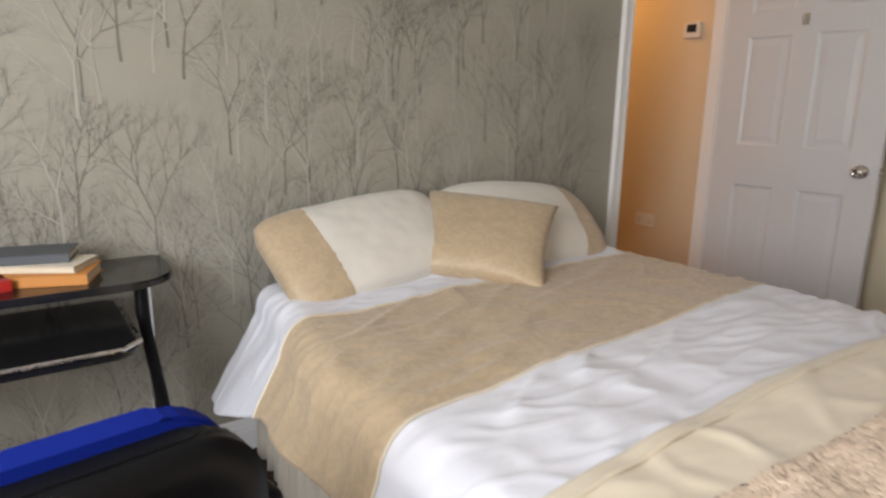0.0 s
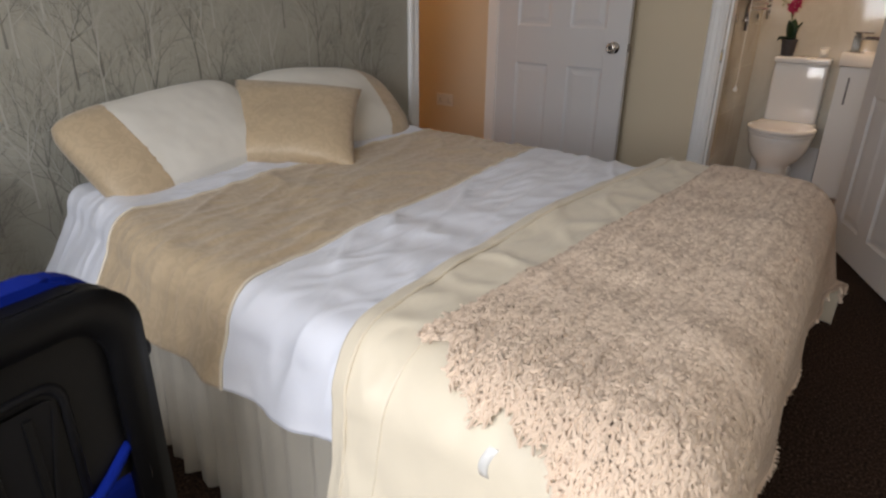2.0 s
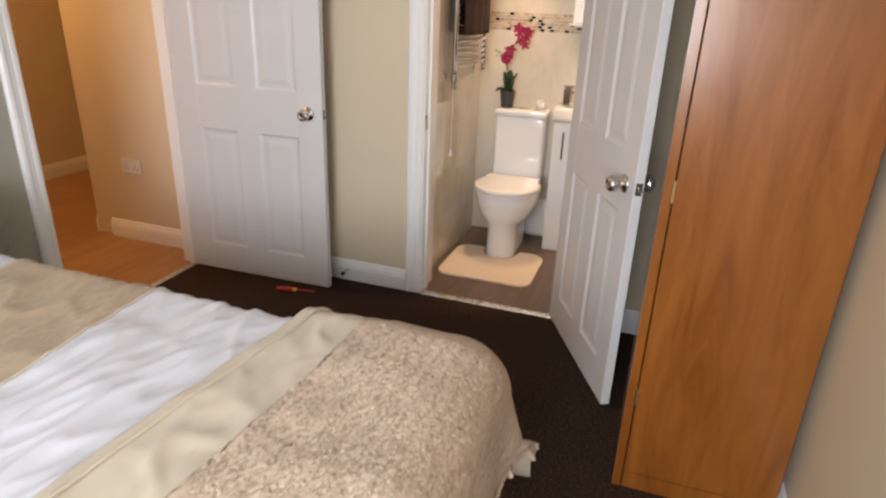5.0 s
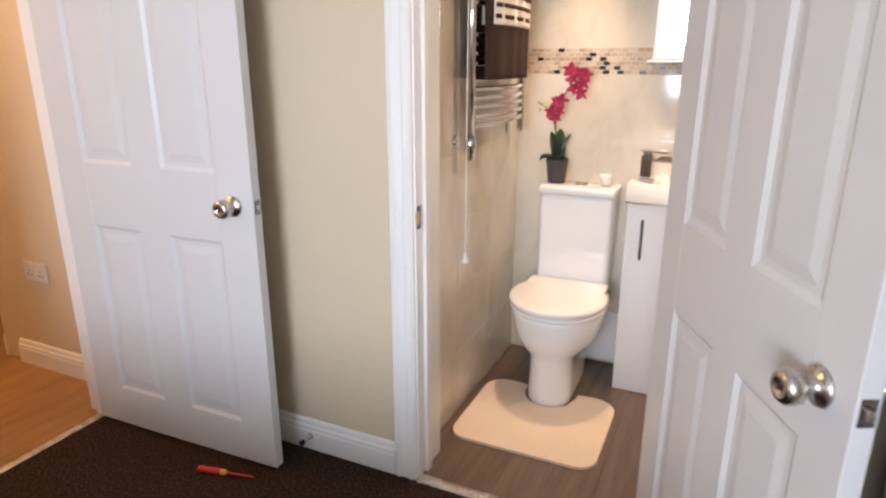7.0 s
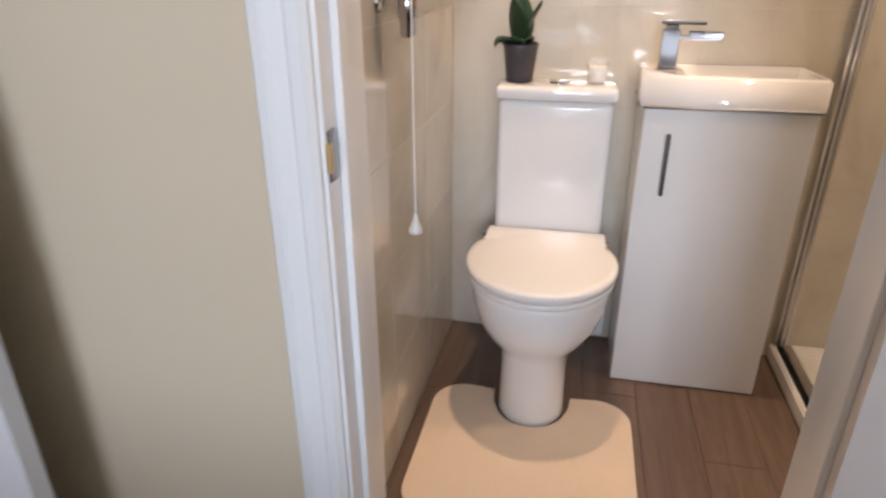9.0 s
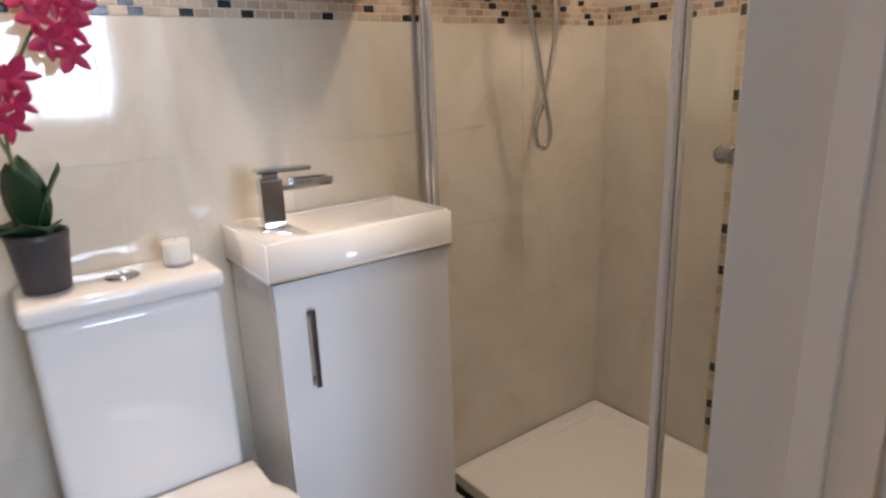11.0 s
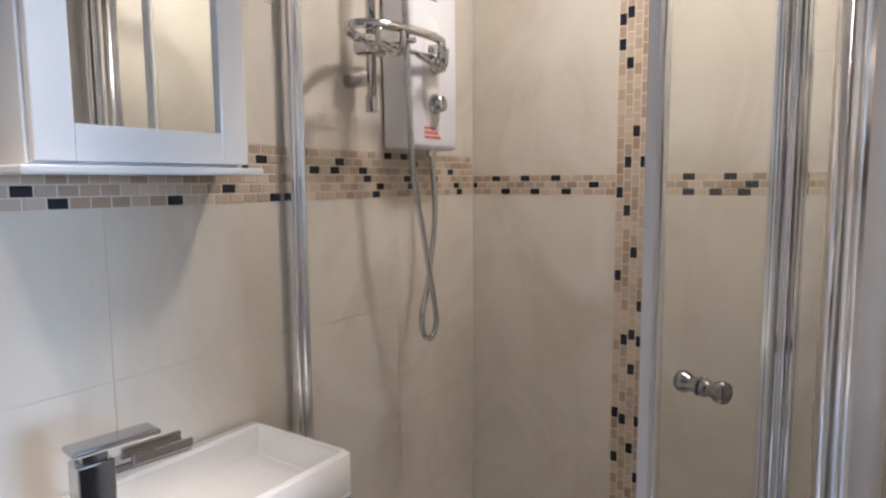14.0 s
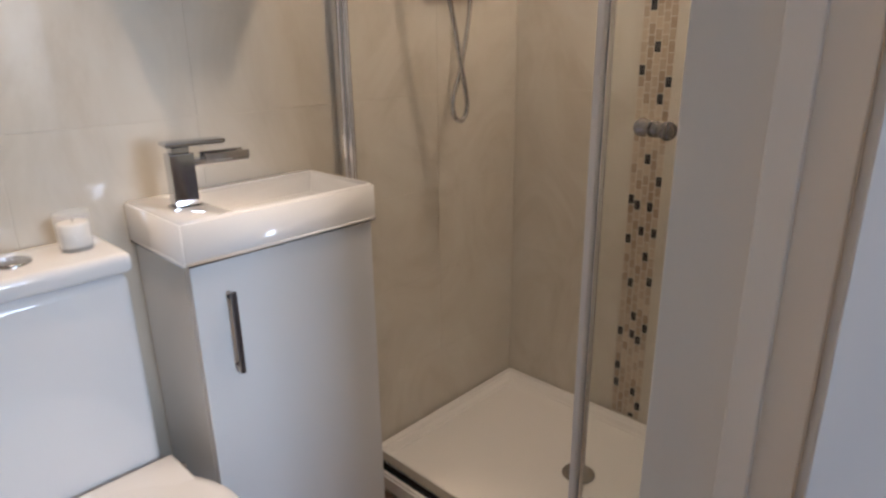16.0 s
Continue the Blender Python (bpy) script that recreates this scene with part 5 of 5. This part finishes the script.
def glass_leaf(p, q, edge_a, edge_b, knob=None):
    """An upright pane between two plan points, with a profile on either edge."""
    p, q = Vector((*p, 0)), Vector((*q, 0))
    d = (q - p).normalized()
    nrm = Vector((-d.y, d.x, 0))
    m = axes(p, d, nrm, Vector((0, 0, 1)))
    ln = (q - p).length
    bm = box(0.008, ln - 0.008, -0.0025, 0.0025, 0.075, SH - 0.055)
    bm.transform(m)
    pane = part("door_pane", bm, M["glass"], encl, "clear glass door leaf")
    pane.visible_shadow = False
    for w, mat, u in ((0.006, edge_a, 0.0), (0.008, edge_b, ln)):
        if mat is not None:
            bm = box(u - w, u + w, -0.010, 0.010, 0.068, SH - 0.050, 0.003)
            bm.transform(m)
            part("leaf_profile", bm, mat, pane)
    for z in (0.068, SH - 0.062):
        bm = box(0.009, ln - 0.009, -0.007, 0.007, z, z + 0.012, 0.002)
        bm.transform(m)
        part("leaf_rail", bm, M["chrome"], pane)
    if knob:
        u, z = knob
        for s in (1, -1):
            prof = [(0, 0.003), (0.014, 0.003), (0.0155, 0.006), (0.0115, 0.013), (0.0115, 0.019), (0.0165, 0.028), (0.0175, 0.036), (0.015, 0.041), (0, 0.042)]
            b2 = lathe([(r, s * h) for r, h in prof], 22, "y", (u, 0, z))
            b2.transform(m)
            part("door_knob", b2, M["knob_chrome"], pane, "waisted chrome knob", True)
    return pane


FOLD = (2.555, 0.318)
lead = glass_leaf((2.292, 0.430), FOLD, M["bright_chrome"], M["bright_chrome"], (0.112, 1.012))
bm = box(-0.0045, 0.0045, -0.010, 0.010, 0.068, SH - 0.05, 0.002)
bm.transform(Matrix.Translation((2.282, 0.4365, 0)) @ Matrix.Rotation(radians(-25), 4, "Z"))
part("edge_seal", bm, M["seal"], lead, "white magnetic seal strip")
glass_leaf((FOLD[0] + 0.004, FOLD[1] - 0.020), (GX + 0.045, WALL + 0.062), M["bright_chrome"], M["bright_chrome"])

heater = thing("electric_shower", "pale electric shower unit with two round dials", "shower", pose(0, 0, 0))
HX0, HX1, HZ0, HZ1 = 2.537, 2.722, 1.394, 1.765
part("casing", box(HX0, HX1, 1.022, TILE_N - 0.001, HZ0, HZ1, 0.012, 3), M["pale_blue"], heater, "", True)
bm = bmesh.new()
for k in range(4):
    f = 1 - 0.06 * k
    ring = [(2.614 + 0.040 * f * math.copysign(abs(math.cos(a)) ** 0.8, math.cos(a)), 1.0225 - 0.0022 * k, 1.562 + 0.125 * f * math.copysign(abs(math.sin(a)) ** 0.8, math.sin(a))) for a in (2 * math.pi * q / 32 for q in range(32))]
    row = [bm.verts.new(p) for p in ring]
    if k:
        for q in range(32):
            bm.faces.new((last[q], last[(q + 1) % 32], row[(q + 1) % 32], row[q]))
    last = row
bm.faces.new(last)
part("front_bezel", bm, M["socket"], heater, "raised oval control panel", True)
for z, r in ((1.494, 0.023), (1.577, 0.019)):
    dial = part("dial", lathe([(0, 0), (r, 0), (r * 1.02, -0.006), (r * 0.8, -0.012), (r * 0.74, -0.024), (0, -0.025)], 26, "y", (2.614, 1.0165, z)), M["chrome"], heater, "chrome control dial", True)
    part("pointer", box(2.6125, 2.6155, 0.9905, 0.9925, z, z + r * 0.7), M["dark_metal"], dial)
part("start_button", lathe([(0, 0), (0.009, 0), (0.009, -0.004), (0, -0.005)], 18, "y", (2.614, 1.0165, 1.643)), M["blue_print"], heater, "small blue button")
for k in range(3):
    part("warning_text", box(2.582, 2.645 - 0.010 * k, 1.0208, 1.0218, 1.418 + 0.010 * k, 1.423 + 0.010 * k), M["red_print"], heater, "small red printed lines")
for k in range(2):
    part("badge_text", box(2.585, 2.635, 1.0208, 1.0218, 1.722 + 0.008 * k, 1.725 + 0.008 * k), M["slate"], heater)

kit = thing("shower_riser", "chrome riser rail with a round wire soap tray and hose", "shower rail", pose(0, 0, 0))
part("rail", tube([(2.43, 1.045, 1.478), (2.43, 1.045, 2.10)], 0.0105, 14), M["chrome"], kit, "", True)
part("rail_end", lathe([(0, 0), (0.013, 0), (0.0135, 0.03), (0.0105, 0.034), (0, 0.034)], 16, "z", (2.43, 1.045, 1.462)), M["chrome"], kit)
part("rail_bracket", tube([(2.43, 1.045, 1.53), (2.43, TILE_N, 1.53)], 0.015, 14), M["chrome"], kit)
part("rail_bracket", tube([(2.43, 1.045, 2.06), (2.43, TILE_N, 2.06)], 0.013, 14), M["chrome"], kit)
part("slider", box(2.40, 2.46, 1.025, 1.07, 1.575, 1.615, 0.008), M["chrome"], kit)
ring = []
for k in range(49):
    a = 2 * math.pi * k / 48
    ring.append((2.462 + 0.142 * math.cos(a), 1.000 + 0.068 * math.sin(a)))
bm = bmesh.new()
rows = [[bm.verts.new((2.462 + (x - 2.462) * g, 1.0 + (y - 1.0) * g, z)) for g, z in ((1.0, 1.600), (1.0, 1.618), (0.93, 1.620), (0.93, 1.602))] for x, y in ring[:-1]]
for a, b in zip(rows, rows[1:] + rows[:1]):
    for q in range(4):
        bm.faces.new((a[q], a[(q + 1) % 4], b[(q + 1) % 4], b[q]))
part("tray_ring", bm, M["chrome"], kit, "flat oval chrome tray rim", True)
for x in (2.350, 2.398, 2.526, 2.574):
    dy = 0.068 * math.sqrt(max(0.05, 1 - ((x - 2.462) / 0.142) ** 2))
    part("tray_clip", tube(curve_points([(x, 1.0 - dy, 1.604), (x, 1.0 - dy * 0.95, 1.572), (x + 0.004, 1.0 - dy * 0.6, 1.566), (x + 0.004, 1.0, 1.588)], 5), 0.0065, 8), M["chrome"], kit, "", True)
part("tray_bar", tube([(2.335, 1.0, 1.590), (2.590, 1.0, 1.590)], 0.006, 8), M["chrome"], kit)
part("tray_bar", tube([(2.43, 0.935, 1.592), (2.43, 1.062, 1.592)], 0.006, 8), M["chrome"], kit)
HOSE = curve_points([(2.64, 1.045, 1.40), (2.632, 1.03, 1.25), (2.575, 1.01, 1.10), (2.535, 1.0, 1.03), (2.535, 0.998, 0.985), (2.557, 0.995, 0.968), (2.577, 0.993, 0.99), (2.572, 0.99, 1.04), (2.53, 0.985, 1.18), (2.485, 0.985, 1.36), (2.465, 0.98, 1.55), (2.452, 0.975, 1.68), (2.448, 0.98, 1.80)], 10)
part("hose", tube(HOSE, 0.0068, 10), M["chrome"], kit, "flexible chrome hose", True)
part("hose_nut", lathe([(0, 0), (0.011, 0), (0.011, 0.022), (0.008, 0.026), (0, 0.026)], 12, "z", (2.64, 1.045, 1.378)), M["chrome"], kit)
part("handset", tube([(2.448, 0.98, 1.79), (2.44, 0.96, 1.93), (2.43, 0.94, 1.99)], 0.012, 12), M["chrome"], kit, "", True)
part("spray_head", lathe([(0, 0), (0.045, 0), (0.048, 0.008), (0.03, 0.022), (0, 0.024)], 26, "y", (2.43, 0.915, 2.0)), M["chrome"], kit, "", True)

# ceiling downlights, out of view; the second is added to go with the shower's fill lamp
for x, y in ((1.50, 0.84), (2.52, 0.52)):
    dl = thing("downlight", "unseen recessed chrome bathroom ceiling downlight", "ceiling light", pose(x, y, BATH_CEIL), group="bathroom downlights")
    part("bezel", lathe([(0.038, -0.001), (0.048, -0.001), (0.049, -0.006), (0.044, -0.009), (0.038, -0.006)], 28), M["chrome"], dl)
    part("lens", lathe([(0, -0.003), (0.036, -0.003), (0.036, -0.001), (0, -0.001)], 24), M["lamp_face"], dl)

# ---------------------------------------------------------------- wallpaper print: bare trees, raised slightly from the paper


def wallpaper_trees(name, mat, seed, x):
    rng = random.Random(seed)
    verts, faces = [], []

    def bar(y, z, ang, ln, w, depth):
        n = 4
        base = len(verts)
        bend = rng.uniform(-0.25, 0.25)
        cy, cz, a = y, z, ang
        xo = x + 0.0000012 * (len(verts) % 500)
        for i in range(n + 1):
            ww = w * (1 - 0.55 * i / n)
            verts.append((xo, cy - math.cos(a) * ww / 2, cz + math.sin(a) * ww / 2))
            verts.append((xo, cy + math.cos(a) * ww / 2, cz - math.sin(a) * ww / 2))
            if i < n:
                cy += math.sin(a) * ln / n
                cz += math.cos(a) * ln / n
                a += bend / n
        for i in range(n):
            o = base + 2 * i
            faces.append((o, o + 1, o + 3, o + 2))
        if depth > 0:
            for k in range(rng.choice((2, 2, 3))):
                s = -1 if k % 2 else 1
                bar(cy, cz, a + s * rng.uniform(0.14, 0.48), ln * rng.uniform(0.62, 0.85), w * 0.6, depth - 1)
            if depth > 1:
                f = rng.uniform(0.4, 0.7)
                bar(y + (cy - y) * f, z + (cz - z) * f, a + rng.choice((-1, 1)) * rng.uniform(0.45, 0.8), ln * 0.6, w * 0.45, depth - 2)

    y = -4.35 + 0.11 * (seed % 3)
    while y < DOOR_S - 0.22:
        for z in (-0.1, 0.3, 0.7, 1.1, 1.5, 1.9):
            bar(y + rng.uniform(-0.05, 0.05), z + rng.uniform(-0.24, 0.24), rng.uniform(-0.06, 0.06), rng.uniform(0.13, 0.17), rng.uniform(0.007, 0.010), 5)
        y += 0.145
    keep = [f for f in faces if all(DOOR_S - 0.09 > verts[i][1] > SOUTH + 0.02 and 0.12 < verts[i][2] < CEIL - 0.02 for i in f)]
    return mesh_of(name, verts, keep, mat)


tagged(part("tree_print", wallpaper_trees("tree_print", M["grey_print"], 3, 0.0012), None, west, "grey printed bare trees"), kind="stuff")
tagged(part("tree_print", wallpaper_trees("tree_print", M["silver_print"], 7, 0.0020), None, west, "pearl printed bare trees"), kind="stuff")

# ---------------------------------------------------------------- tiles, mosaic and floor planks
JOINT = 0.0015
ROWS = [0.0, 0.254, 0.512, 0.770, 1.028, 1.284]


def tile_run(parent, m, u_edges, z_edges):
    """Tiles on a wall: local x along the wall, local -y out of it."""
    for u0, u1 in zip(u_edges, u_edges[1:]):
        for z0, z1 in zip(z_edges, z_edges[1:]):
            bm = box(u0 + JOINT / 2, u1 - JOINT / 2, 0.0013, 0.0021, z0 + JOINT / 2, z1 - JOINT / 2)
            bmesh.ops.bevel(bm, geom=[e for e in bm.edges if e.verts[0].co.y < 0.0015 and e.verts[1].co.y < 0.0015], offset=0.0004, segments=1, affect="EDGES")
            bm.transform(m)
            part("tile", bm, M["tile"], parent)


stone_me = {}


def mosaic_piece(w, h, mat, key):
    if key not in stone_me:
        bm = box(-w / 2, w / 2, 0.0006, 0.0021, -h / 2, h / 2)
        bmesh.ops.bevel(bm, geom=[e for e in bm.edges if e.verts[0].co.y < 0.001 and e.verts[1].co.y < 0.001], offset=0.0009, segments=1, affect="EDGES")
        me = bpy.data.meshes.new("mosaic_tile")
        bm.to_mesh(me)
        bm.free()
        me.materials.append(mat)
        stone_me[key] = me
    return stone_me[key]


def mosaic(name, label, m, u0, u1, z0, z1, upright, seed, dark=0.13):
    rng = random.Random(seed)
    ob = thing(name, label, "mosaic border", m, kind="structure")
    part("bedding", box(u0, u1, 0.0015, 0.0021, z0, z1), M["grout"], ob)
    pl, ph = 0.0292, 0.0178
    a0, a1, b0, b1 = (z0, z1, u0, u1) if upright else (u0, u1, z0, z1)
    rows = max(1, round((b1 - b0) / ph))
    step = (b1 - b0) / rows
    for r in range(rows):
        a = a0 - pl * 0.5 * (r % 2)
        last = False
        while a < a1 - 0.004:
            lo, hi = max(a, a0), min(a + pl, a1)
            if hi - lo > 0.006:
                is_dark = (not last) and rng.random() < dark
                last = is_dark
                w, h = hi - lo - 0.0023, step - 0.0023
                if upright:
                    w, h = h, w
                kind = "black_glass" if is_dark else "stone"
                me = mosaic_piece(w, h, M[kind], (round(w, 4), round(h, 4), kind))
                p = new("mosaic_tile", me)
                p.parent = ob
                mid_a, mid_b = (lo + hi) / 2, b0 + (r + 0.5) * step
                p.location = (mid_b if upright else mid_a, 0.0003 * rng.uniform(-1, 1), mid_a if upright else mid_b)
            a += pl
    return ob


def spaced(a, b, start, step):
    e = [a] + [start + step * k for k in range(-20, 40) if a + 0.02 < start + step * k < b - 0.02] + [b]
    return e


def wall_tiles(name, label):
    return thing(name, label, "wall tiles", kind="structure")


north = pose(0, TILE_N, 0)
tn = wall_tiles("tiles_north", "glossy cream marbled wall tiles behind basin and shower")
ABOVE = [1.388, 1.642, 1.896, 2.15, BATH_CEIL]
tile_run(tn, north, spaced(TILE_W, TILE_E, 1.904, 0.343), ROWS)
tile_run(tn, north, spaced(TILE_W, TILE_E, 1.904, 0.343), ABOVE)
mosaic("mosaic_north", "beige and black brick mosaic border on the back wall", north, TILE_W, TILE_E, 1.284, 1.388, False, 21)
east = pose(TILE_E, 0, 0, 0, 0, -90)
te = wall_tiles("tiles_east", "glossy cream marbled wall tiles inside the shower")
ABOVE_E = [1.336, 1.590, 1.844, 2.10, BATH_CEIL]
for za in (ROWS, ABOVE_E):
    tile_run(te, east, [-TILE_N, -0.702], za)
    tile_run(te, east, [-0.608, -0.35, -WALL], za)
mosaic("mosaic_east", "two row mosaic border along the shower wall", east, -TILE_N, -0.702, 1.284, 1.336, False, 5)
mosaic("mosaic_east_2", "short two row mosaic border beside the upright strip", east, -0.608, -WALL, 1.284, 1.336, False, 9)
mosaic("mosaic_strip", "upright mosaic strip running down the shower wall", east, -0.702, -0.608, 0.05, 1.75, True, 13, 0.16)
tile_run(te, east, [-0.702, -0.608], [1.75, BATH_CEIL])
west_m = pose(TILE_W, 0, 0, 0, 0, 90)
tw_ = wall_tiles("tiles_west", "glossy cream marbled wall tiles beside the toilet")
tile_run(tw_, west_m, spaced(WALL - 0.01, TILE_N, 0.44, 0.343), ROWS + [1.54, 1.79, 2.04, BATH_CEIL])
south = pose(0, WALL, 0, 0, 0, 180)
ts = wall_tiles("tiles_south", "glossy cream marbled wall tiles beside the door")
tile_run(ts, south, spaced(-TILE_E, -BATH_E - 0.03, -2.45, 0.343), ROWS + [1.54, 1.79, 2.04, BATH_CEIL])


def planks(name, label, x0, x1, y0, y1, z, width, length, mat, seed):
    rng = random.Random(seed)
    ob = thing(name, label, "floor boards", kind="structure")
    x = x0
    while x < x1 - 0.01:
        xe = min(x + width, x1)
        y = y0 - rng.uniform(0, length)
        while y < y1:
            a, b = max(y, y0), min(y + length, y1)
            if b - a > 0.01:
                bm = box(x + 0.0006, xe - 0.0006, a + 0.0006, b - 0.0006, z - 0.008, z)
                part("plank", bm, mat, ob)
            y += length
        x = xe


planks("boards_bathroom", "grey brown wood-effect vinyl planks", TILE_W, 2.235, 0.022, TILE_N, 0.0, 0.15, 0.92, M["vinyl"], 4)
planks("boards_hall", "warm oak laminate hall floor", -2.2, -0.068, -2.5, 2.4, -0.004, 0.19, 1.2, M["laminate"], 8)
